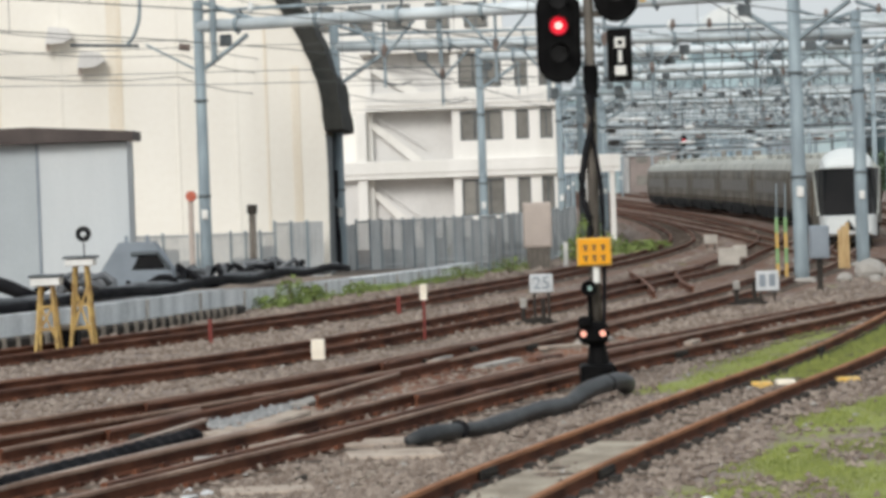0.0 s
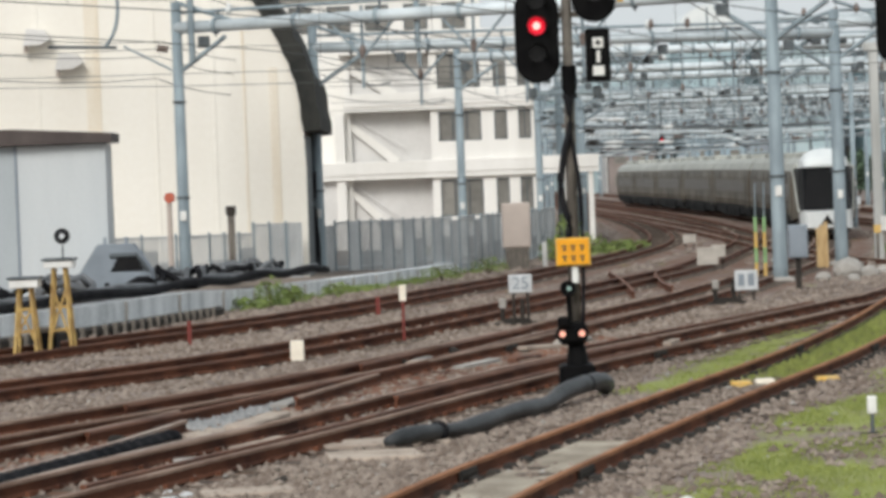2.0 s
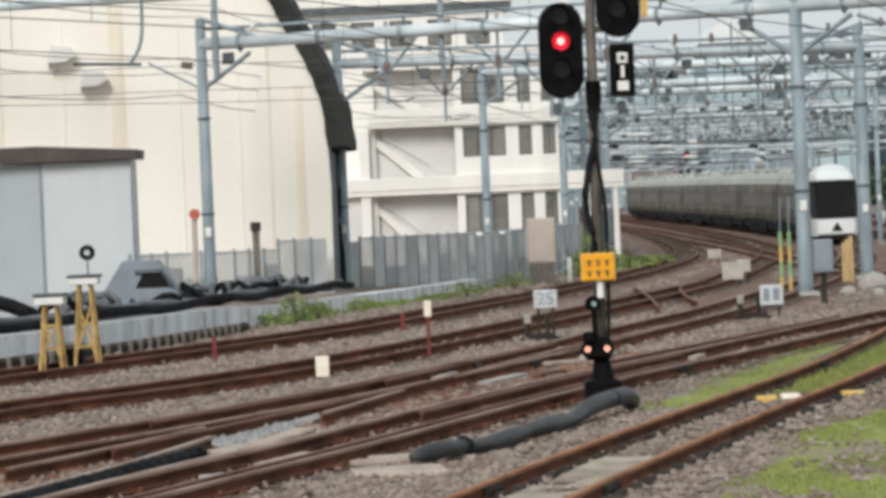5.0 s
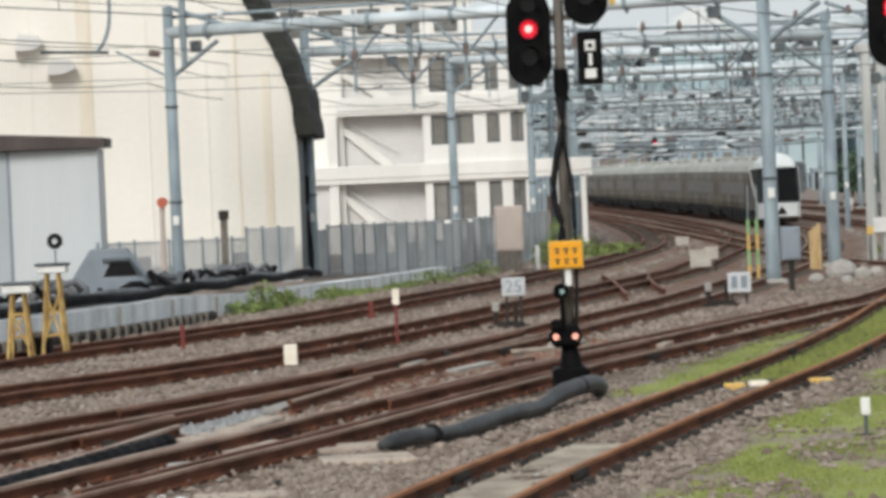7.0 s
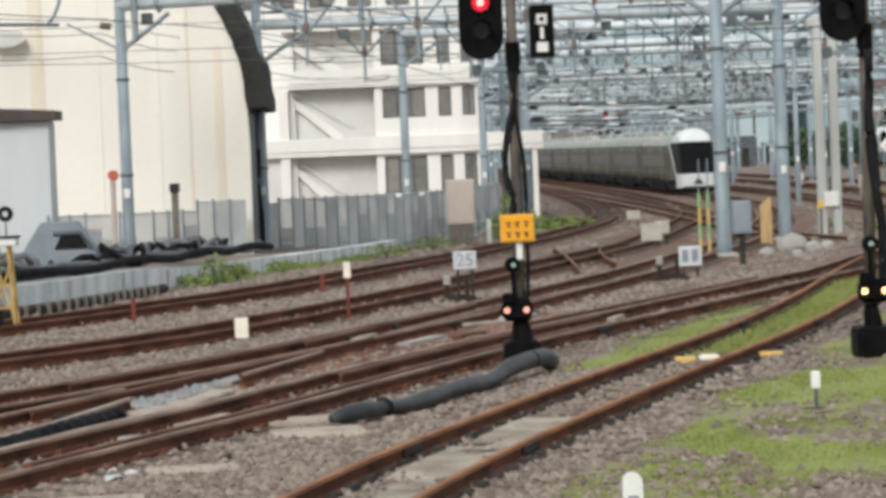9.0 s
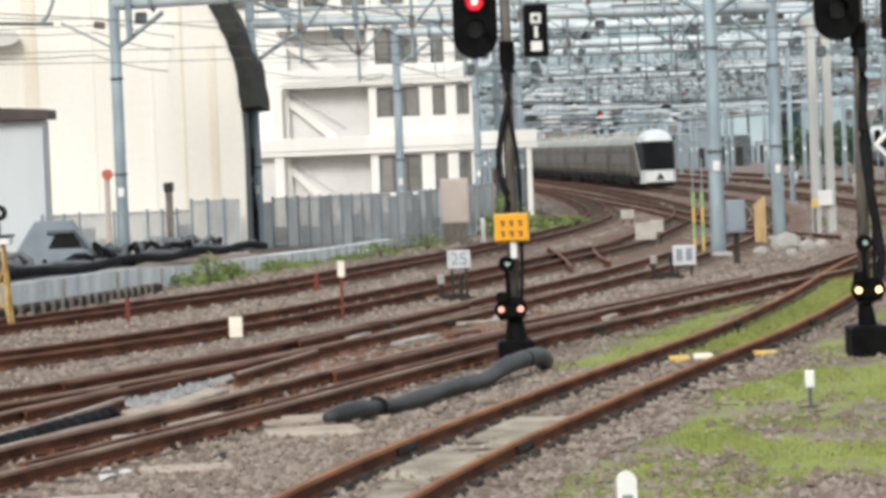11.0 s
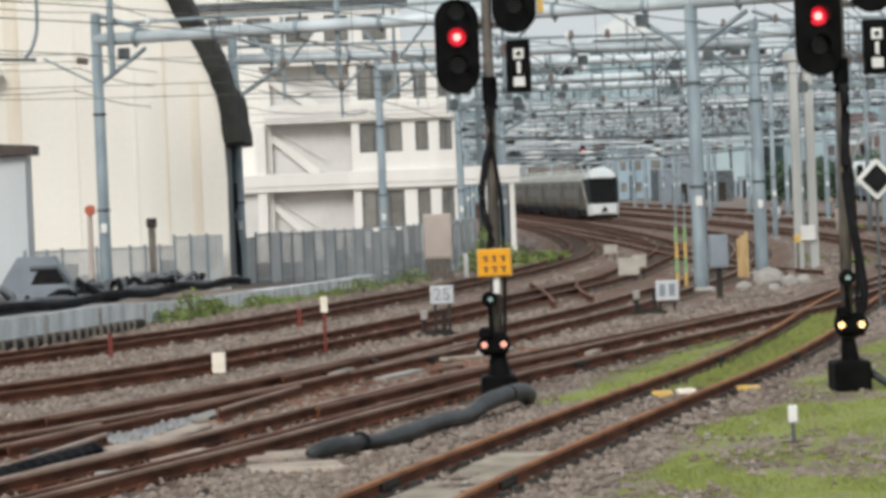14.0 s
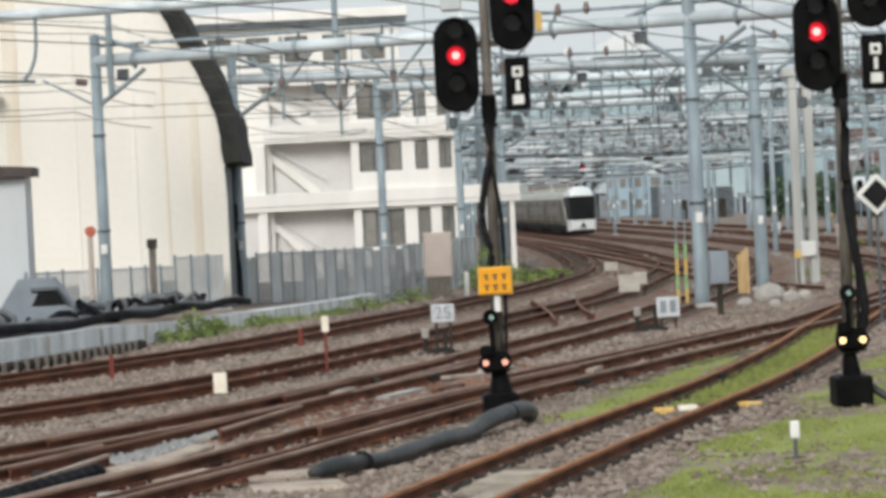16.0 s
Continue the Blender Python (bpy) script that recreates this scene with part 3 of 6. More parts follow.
# ---- colour-light signals ----
def lozenge(x, y, z0, z1, w, depth):
    """A back plate with half-round ends."""
    r = w / 2
    out = [(x + r * math.cos(a), z1 - r + r * math.sin(a)) for a in (math.pi * k / 10 for k in range(11))]
    out += [(x + r * math.cos(a), z0 + r + r * math.sin(a)) for a in (math.pi + math.pi * k / 10 for k in range(11))]
    return prism(out, y - depth / 2, y + depth / 2)


def signal_head(s, x, z0, z1, lamps, lit):
    plate = part("signal_head", lozenge(x, -0.16, z0, z1, 0.55, 0.05), M_BLACK, s, "black oval back plate")
    part("lamp_housing", box(x - 0.17, x + 0.17, -0.13, 0.1, z0 + 0.15, z1 - 0.15, 0.02), M_BLACK, plate)
    for k, z in enumerate(lamps):
        hood = bmesh.new()
        for a0 in range(14):
            a, b = radians(-30 + a0 * 240 / 14), radians(-30 + (a0 + 1) * 240 / 14)
            q = []
            for ang, y, r in ((a, -0.19, 0.115), (b, -0.19, 0.115), (b, -0.42, 0.125), (a, -0.42, 0.125)):
                q.append(hood.verts.new((x + r * math.cos(ang), y, z + r * math.sin(ang))))
            hood.faces.new(q)
        bmesh.ops.remove_doubles(hood, verts=hood.verts, dist=1e-4)
        bmesh.ops.solidify(hood, geom=hood.faces[:], thickness=0.006)
        part("lamp_hood", hood, M_BLACK, plate)
        lens = part("lens", disc(x, -0.19, z, 0.112, 0.02), M_LAMPRED if k == lit else M_LENS, plate, "glowing red lens" if k == lit else "unlit dark lens")
        if k == lit:
            part("lamp_core", disc(x, -0.205, z, 0.048, 0.012), M_LAMPCORE, plate, "bright core of the red lamp")
    return plate


def signal_mast(m, label, lamp, cable_right, base_z0, base_z1, lift, heads, aside, low):
    s = empty("signal_mast", m, label, "railway signal", "colour-light signals of the yard")
    part("base", box(-0.215, 0.225, -0.3, 0.3, base_z0, base_z1, 0.03), M_BLACK, s, "black box at the foot")
    part("pedestal", tube([(0.02, 0, base_z1 - 0.02), (0.0, 0, 0.5), (0.0, 0, 0.62)], [0.12 if cable_right else 0.15, 0.085, 0.085], 10), M_BLACK, s)
    part("post", tube([(0.0, 0, 0.5), (0.03, 0, 3.4), (0.04, 0, 6.2)], [0.075, 0.068, 0.06], 12), M_POST, s, "weathered grey-brown steel post", True)
    if cable_right:
        pts = [(0.05, -0.1, 3.55), (0.06, -0.1, 3.2), (0.03, -0.1, 2.5), (0.09, -0.1, 1.9), (0.16, -0.1, 1.4), (0.2, -0.08, 1.0), (0.1, -0.06, 0.6)]
        rad = [0.045, 0.06, 0.055, 0.06, 0.07, 0.06, 0.05]
    else:
        pts = [(-0.02, -0.1, 3.5), (0.03, -0.1, 3.15), (-0.06, -0.1, 2.8), (-0.11, -0.1, 2.45), (-0.1, -0.1, 2.15), (-0.03, -0.1, 1.9), (-0.08, -0.1, 1.6)]
        rad = [0.075, 0.07, 0.055, 0.05, 0.045, 0.04]
    part("cable", tube(spline(pts, 0.12), 0.042 if not cable_right else 0.056, 8), M_RUBBER, s, "thick black cable", True)
    part("cable", tube(spline([(0.07, -0.08, 3.5), (0.02, -0.09, 3.1), (0.12, -0.08, 2.3), (0.12, -0.08, 1.2), (0.09, -0.05, 0.5)], 0.2), 0.026, 6), M_RUBBER, s, "thin black cable", True)
    part("collar", tube([(0.035, 0, 3.46), (0.035, 0, 3.86)], 0.1, 10), M_BLACK, s)
    part("cross_arm", box(-0.44, 0.42, -0.05, 0.05, 3.50, 3.56, 0.01), M_GALV, s, "grey steel cross arm")
    for x in (-0.42, 0.38):
        part("bracket", box(x - 0.05, x + 0.05, -0.08, 0.06, 3.47, 3.60, 0.015), M_DULL, s, "grey bracket")
    signal_head(s, heads[0], 3.65 + lift, 4.84 + lift, (4.68 + lift, 4.36 + lift, 4.02 + lift), 1)
    signal_head(s, heads[1], 4.38 + lift, 5.58 + lift, (5.42 + lift, 5.08 + lift, 4.74 + lift), 1)
    part("head_bracket", box(-0.37, 0.36, 0.02, 0.08, 4.46, 4.54, 0.01), M_POST, s)
    part("junction_box", box(-0.5, -0.25, -0.1, 0.08, 4.92 + lift, 5.25 + lift, 0.02), M_BOARD, s, "small grey box above the head")
    r = heads[2]
    ri = part("route_indicator", box(r - 0.15, r + 0.15, -0.2, -0.02, 3.65, 4.30, 0.015), M_BLACK, s, "black route indicator with white fields")
    part("field", box(r - 0.065, r + 0.065, -0.215, -0.2, 4.06, 4.19, 0.004), M_SIGN, ri, "white square field")
    part("field", disc(r, -0.222, 4.125, 0.03, 0.01, 12), M_INK, ri)
    part("field", box(r - 0.022, r + 0.022, -0.215, -0.2, 3.88, 4.03, 0.004), M_SIGN, ri, "narrow white field")
    part("field", box(r - 0.07, r + 0.07, -0.215, -0.2, 3.72, 3.84, 0.004), M_SIGN, ri, "white square field")
    part("field", disc(aside - 0.02, -0.2, 1.10 + low, 0.1, 0.05, 18), M_BLACK, s, "small round black lamp plate")
    part("lamp", disc(aside - 0.01, -0.235, 1.10 + low, 0.03, 0.02, 14), M_LAMPWHITE, s, "small greenish white lamp")
    part("lamp_bracket", tube([(aside - 0.02, -0.15, 1.05 + low), (aside - 0.01, -0.12, 0.66 + low)], 0.03, 8), M_BLACK, s)
    dwarf = part("shunting_signal", box(aside - 0.16, aside + 0.2, -0.22, 0.02, 0.40 + low, 0.68 + low, 0.05), M_BLACK, s, "black housing of the shunting signal")
    part("hood", box(aside - 0.17, aside - 0.01, -0.3, -0.2, 0.62 + low, 0.76 + low, 0.03), M_BLACK, dwarf)
    for x in (aside - 0.11, aside + 0.13):
        part("lamp_plate", disc(x, -0.235, 0.54 + low, 0.088, 0.03, 18), M_BLACK, dwarf)
        part("lamp", disc(x, -0.26, 0.54 + low, 0.038, 0.02, 16), lamp, dwarf, "lit pale amber lamp")
    return s


sa = signal_mast(pose(1.87, 39.2, 0), "black colour-light signal showing red on a weathered post", M_LAMPROSE, False, -0.19, 0.15, 0.0, (-0.35, 0.37, 0.40), -0.06, 0.0)
plate = part("sign_plate", box(-0.20, 0.20, -0.185, -0.165, 1.39, 1.71, 0.01), M_ORANGE, sa, "orange sign with two rows of dark writing")
for row, z in enumerate((1.60, 1.47)):
    for x in (-0.11, 0.0, 0.11):
        part("writing", box(x - 0.03, x + 0.03, -0.189, -0.185, z + 0.012, z + 0.035), M_BROWN, plate)
        part("writing", box(x - 0.012, x + 0.02, -0.189, -0.185, z - 0.035, z + 0.004), M_BROWN, plate)
part("sign_edge", box(-0.215, 0.215, -0.165, -0.155, 1.375, 1.725, 0.005), M_PAD, plate)
part("white_strip", box(-0.02, 0.06, -0.12, -0.1, 1.16, 1.38, 0.005), M_SIGN, sa, "white marker strip")
sb = signal_mast(pose(5.99, 37.5, 0), "black colour-light signal showing red beside a grassy track", M_LAMPAMBER, True, -0.12, 0.25, 0.0, (-0.24, 0.42, 0.45), 0.0, 0.14)
part("orange_tag", box(0.66, 0.74, -0.15, -0.08, 4.62, 4.86, 0.01), M_PAD, sa, "small orange tag")
part("stay", tube([(0.4, 0, 3.4), (0.1, 0, 2.5)], 0.014, 6), M_GALV, sb)
tube_a = spline([(-0.42, 31.2, -0.06), (-0.1, 31.7, -0.03), (0.38, 32.7, -0.07), (0.9, 34.2, -0.04), (1.32, 35.5, -0.07), (1.62, 36.4, 0.02), (2.02, 37.4, 0.05), (2.16, 38.0, -0.05)], 0.25)
duct = part("cable_duct", tube(tube_a, [(0.045 if i == 0 else 0.08 + 0.0008 * i) + 0.010 * math.sin(i * 0.9) + (0.012 if i > 24 else 0) for i in range(len(tube_a))], 12), M_DUCT, None, "", True)
tagged(duct, "thick grey cable bundle in a sheath lying on ballast", "cable")
for k in (4, 25):
    q = tube_a[min(k, len(tube_a) - 2)]
    part("tie", tube([q, q.lerp(tube_a[min(k + 1, len(tube_a) - 1)], 0.25)], 0.108, 12), M_RUBBER, duct, "dark cable tie", True)
db = part("cable_duct", tube(spline([(6.2, 37.4, 0.12), (6.5, 37.3, -0.07), (6.8, 37.4, 0.08), (7.2, 37.6, 0.1), (7.8, 37.9, -0.02)], 0.15), 0.05, 8), M_DUCT, None, "", True)
tagged(db, "dark grey cable from the signal's foot", "cable")

# ---- catenary masts and portals ----
def mast(parent, x, y, top, r=0.17, material=None):
    z0 = dip(y) + BED - 0.1
    p = part("mast", tube([(x, y, z0), (x, y, z0 + 0.5), (x, y, top)], [r * 1.05, r, r * 0.82], 12), material or M_GALV, parent, "", True)
    part("foundation", box(x - r * 1.7, x + r * 1.7, y - r * 1.7, y + r * 1.7, z0, dip(y) + BED + 0.12, 0.04), M_CONC, p, "concrete foundation")
    for z in (2.2, 4.8):
        part("band", tube([(x, y, z), (x, y, z + 0.06)], r * 1.1, 12), M_DULL, p)
    part("number_plate", box(x - 0.085, x + 0.085, y - r - 0.03, y - r - 0.01, dip(y) + 1.97, dip(y) + 2.23, 0.01), M_SIGN, p, "small white plate")
    return p


def portal(xl, yl, xr, yr, z=7.0, mid=(), depth=0.55, r=0.17, drops=(), rr=0.0, left=True, pipe=True):
    e = empty("catenary_portal", Matrix.Identity(4), "grey steel catenary portal with a long beam across the tracks", "catenary portal", "catenary portals")
    a, b = Vector((xl, yl, z)), Vector((xr, yr, z))
    d = (b - a).normalized()
    if left:
        mast(e, xl, yl, z + 0.7, r)
    mast(e, xr, yr, z + 0.7, rr or r)
    for f in mid:
        q = a.lerp(b, f)
        mast(e, q.x, q.y, z, r * 0.8)
    up = Vector((0, 0, depth / 2))
    side = Vector((-d.y, d.x, 0)) * 0.2
    if pipe:
        part("pipe_beam", tube([a, b], 0.17, 12), M_BEAM, e, "thick pale grey pipe beam", True)
        part("service_pipe", tube([a + up * 1.4 + side, b + up * 1.4 + side], 0.045, 6), M_GALV, e)
        for k in range(int((b - a).length / 2.4)):
            q = a.lerp(b, (k + 0.5) / int((b - a).length / 2.4))
            part("bracket", tube([q - up * 0.9, q + up * 1.5 + side], 0.035, 6), M_DULL, e)
            part("flange", tube([q - d * 0.05, q + d * 0.05], 0.22, 12), M_GALV, e)
    for s1 in (() if pipe else (-1, 1)):
        for s2 in (-1, 1):
            part("beam_chord", tube([a + up * s1 + side * s2, b + up * s1 + side * s2], 0.085, 6), M_BEAM, e)
    lattice = bmesh.new()
    k = max(6, int((b - a).length / 0.75))
    for i in range(0 if pipe else k):
        p, q = a.lerp(b, i / k), a.lerp(b, (i + 1) / k)
        s = 1 if i % 2 else -1
        for s2 in (-1, 1):
            tube([p - up * s + side * s2, q + up * s + side * s2], 0.015, 4, lattice, False)
        if i % 3 == 0:
            tube([p + up + side, p - up + side], 0.03, 4, lattice, False)
    if pipe:
        lattice.free()
    else:
        tagged(part("beam_lattice", lattice, M_GALV, e), kind="stuff")
    for p, s in ((a, 1), (b, -1)):
        part("knee_brace", tube([p + Vector((0, 0, -1.25)), p + d * s * 1.5 - up], 0.065, 6), M_GALV, e)
        part("upper_brace", tube([p + Vector((0, 0, 0.7)), p + d * s * 1.7 + Vector((0, 0, 0.12))], 0.06, 6), M_GALV, e)
    extra = np.random.default_rng(int(yl * 10))
    for k in range(int((b - a).length / (1.5 if yl < 105 else 0.85))):
        p = a.lerp(b, extra.random()) + side * (1 if k % 2 else -1)
        low = extra.uniform(0.3, 1.3)
        if k % 3 == 0:
            part("feeder_insulator", tube([p + up, p + up + Vector((0, 0, 0.12)), p + up + Vector((0, 0, 0.3))], [0.05, 0.1, 0.05], 8), M_PORCELAIN if k % 2 else M_INS, e)
        elif k % 3 == 1:
            part("hanger", tube([p - up, p - up - Vector((0, 0, low))], 0.03, 6), M_GALV, e)
        else:
            part("clamp_box", box(p.x - 0.16, p.x + 0.16, p.y - 0.1, p.y + 0.1, p.z - up.z - 0.25, p.z - up.z + 0.05, 0.02), M_DULL, e)
    for f in drops:
        p = a.lerp(b, f)
        for s in (-1, 1):
            part("drop_brace", tube([p + d * s * 0.95 - Vector((0, 0, 0.1)), p - Vector((0, 0, 1.1))], 0.04, 6), M_GALV, e)
        h = part("drop_post", tube([p + up, p - Vector((0, 0, 1.9))], 0.045, 8), M_GALV, e)
        part("steady_arm", tube(spline([p - Vector((0, 0, 1.75)), p + d * 0.3 - Vector((0, 0, 1.85)), p + d * 0.9 - Vector((0, 0, 1.75))], 0.2), 0.022, 6), M_DULL, h)
        part("insulator", tube([p - Vector((0, 0, 0.75)), p - Vector((0, 0, 0.85)), p - Vector((0, 0, 0.95)), p - Vector((0, 0, 1.1))], [0.05, 0.09, 0.09, 0.05], 8), M_INS, h)
    return e


portal(-6.45, 86, 8.95, 78.8, z=6.85, drops=(0.33, 0.52, 0.7), depth=0.6, rr=0.19)
portal(-3.15, 98, 13.45, 101, z=6.68, drops=(0.2, 0.4, 0.6, 0.8), r=0.18, rr=0.215)
portal(8.95, 78.8, 25.0, 70.0, z=6.85, drops=(0.3, 0.6), depth=0.6, left=False)
portal(13.45, 101, 31.0, 104, drops=(0.2, 0.4, 0.6), left=False)
portal(1.6, 119, 24.5, 119, drops=(0.25, 0.5, 0.7))
portal(5.35, 140, 27.0, 140, drops=(0.3, 0.5, 0.7))
portal(6.8, 152, 29.0, 155, mid=(0.65,), drops=(0.2, 0.4))
for y, z in ((109, 7.9), (129, 7.6), (160, 7.4), (177, 7.2), (198, 7.3), (216, 6.9), (237, 7.0), (262, 7.1), (290, 6.9), (300, 7.6), (318, 7.0), (330, 7.9), (350, 7.2), (362, 8.1), (388, 7.3), (402, 8.4), (426, 7.6)):
    portal(8.0 if y > 150 else 0.1132 * y, y, 31.0, y + 2, z=z + dip(y), drops=(0.3, 0.45, 0.6, 0.72), depth=0.7, pipe=False)
for y, xl, mids in ((168, 8.75, (0.66,)), (188, 9.6, ()), (207, 10.2, (0.62,)), (226, 10.4, ()), (250, 10.5, (0.5,)), (276, 10.5, (0.6,)), (305, 10.4, ()), (338, 10.3, (0.55,)), (375, 10.2, (0.5,)), (418, 10.0, (0.6,))):
    portal(xl, y, 33.0, y + 1, mid=mids, drops=(0.15, 0.35, 0.55, 0.75), z=7.0 + dip(y))
ub = empty("feeder_beam", Matrix.Identity(4), "upper grey pipe beam above the first portal", "beam")
part("pipe_beam", tube([(-22, 92.2, 8.3), (8.95, 79.4, 8.15)], 0.15, 12), M_BEAM, ub, "", True)
part("prop", tube([(8.95, 79.2, 7.0), (8.95, 79.2, 8.2)], 0.12, 8), M_GALV, ub)
part("drop_post", tube([(0.1, 83.1, 8.3), (0.1, 83.1, 5.95)], 0.085, 8), M_GALV, ub, "pale grey drop post")
part("prop", tube([(-6.02, 85.6, 5.9), (-6.02, 85.6, 8.1)], 0.09, 8), M_GALV, ub)
part("mast", tube([(-22, 92.2, dip(92.2) + BED), (-22, 92.2, 8.6)], 0.17, 12), M_GALV, ub)
arm = empty("pull_off_arm", Matrix.Identity(4), "grey cantilever tube hanging over the far track", "bracket")
part("tube", tube([(-8.1, 86, 6.38), (-9.0, 86, 6.42), (-9.95, 86, 6.46)], 0.05, 8), M_DULL, arm)
part("drop_tube", tube(spline([(-8.02, 86, 8.14), (-8.05, 86, 7.2), (-8.2, 86, 6.7), (-8.4, 86, 6.42)], 0.15), 0.05, 8), M_GALV, arm)
part("insulator", tube([(-6.7, 86, 6.28), (-7.0, 86, 6.32)], 0.1, 8), M_INS, arm)
part("strut", tube([(-6.4, 86, 5.6), (-7.9, 86, 6.4)], 0.03, 6), M_GALV, arm)
bundle = part("mast_cable", tube(spline([(-3.32, 97.7, -0.75), (-3.3, 97.75, 0.6), (-3.36, 97.75, 1.5), (-3.33, 97.75, 3.0)], 0.4), 0.17, 8), M_RUBBER, None, "", True)
tagged(bundle, "thick black cable running up a mast", "cable")
part("branch", tube([(-3.3, 97.7, 0.3), (-3.55, 97.7, 1.0)], 0.05, 6), M_RUBBER, bundle)
M_PILLAR = mat("pale_grey_mast_concrete", (0.56, 0.57, 0.55), (0.42, 0.43, 0.41), 0.9, 0, 1.2, 30, 0.2, streak=(2, 2, 0.3))
pil = empty("concrete_mast", Matrix.Identity(4), "pair of pale square concrete masts beside the track", "mast")
for x in (15.42, 15.92):
    part("shaft", box(x - 0.15, x + 0.15, 106, 106.3, dip(106) + BED - 0.05, 6.2, 0.03), M_PILLAR, pil)
part("head_beam", box(15.1, 16.25, 105.95, 106.4, 6.2, 6.5, 0.03), M_PILLAR, pil)
part("notice_board", box(15.45, 15.95, 105.85, 105.93, 0.15, 0.65, 0.01), M_SIGN, pil, "pale notice board on the masts")


def far_mast(x, y, h):
    e = empty("catenary_mast", pose(x, y, dip(y)), "slender grey catenary mast with bracket arm", "catenary mast", "slender far masts")
    part("mast", tube([(0, 0, BED - 0.05), (0, 0, h)], [0.14, 0.1], 8), M_GALV, e, "", True)
    part("bracket", tube([(0, 0, h - 0.8), (-2.6, 0, h - 0.5)], 0.05, 6), M_GALV, e)
    part("strut", tube([(0, 0, h - 2.2), (-2.2, 0, h - 0.6)], 0.04, 6), M_GALV, e)
    part("insulator", tube([(-1.6, 0, h - 0.65), (-1.9, 0, h - 0.6)], 0.08, 8), M_INS, e)
    part("cross_bar", tube([(-0.9, 0, h - 0.15), (0.9, 0, h - 0.15)], 0.05, 6), M_GALV, e)


for i in range(16):
    yy = 150 + 240 * RNG.random()
    xx = yy * RNG.uniform(0.10, 0.24)
    if min(abs(xx - np.interp(yy, [p.y for p in TRACE[k]], [p.x for p in TRACE[k]])) for k in ("far", "second", "third", "fourth")) > 2.2:
        far_mast(xx, yy, RNG.uniform(6.5, 9.5))


def cross_spans():
    """Spans strung from side to side above the far tracks, with insulators and clamps."""
    span = np.random.default_rng(12)
    for i in range(34):
        y = 166 + 7.8 * i
        z = dip(y) + span.uniform(5.0, 6.6)
        xl, xr = 0.035 * y, 36.0
        e = empty("cross_span", Matrix.Identity(4), "cross span of wires and insulators above the far tracks", "wire", "cross spans above the far tracks")
        pts = [(xl + (xr - xl) * k / 8, y, z - 0.5 * math.sin(math.pi * k / 8)) for k in range(9)]
        part("span_wire", tube(pts, span.uniform(0.03, 0.075), 5), (M_BEAM, M_DULL, M_GALV)[i % 3], e)
        part("end_post", tube([(xl, y, dip(y) + BED - 0.05), (xl, y, z + 0.3)], 0.09, 6), M_GALV, e)
        for k in range(7):
            f = span.random()
            x, zz = xl + (xr - xl) * f, z - 0.5 * math.sin(math.pi * f)
            w = span.uniform(0.25, 0.7)
            part("insulator", tube([(x - w, y, zz), (x, y, zz + 0.02), (x + w, y, zz)], [0.05, 0.13, 0.05], 6), (M_PORCELAIN, M_UNDER, M_BEAM, M_INS)[k % 4], e)


cross_spans()
hs = empty("hanging_signal", Matrix.Identity(4), "far signal hanging from a portal, showing red", "railway signal")
part("hanger", tube([(16.0, 206.8, 6.5), (16.0, 206.8, 4.5)], 0.06, 8), M_DULL, hs)
part("signal_head", lozenge(16.0, 206.6, 3.95, 4.65, 0.38, 0.1), M_BLACK, hs)
part("lens", disc(16.0, 206.52, 4.38, 0.085, 0.03, 16), M_LAMPRED, hs, "glowing red lens")


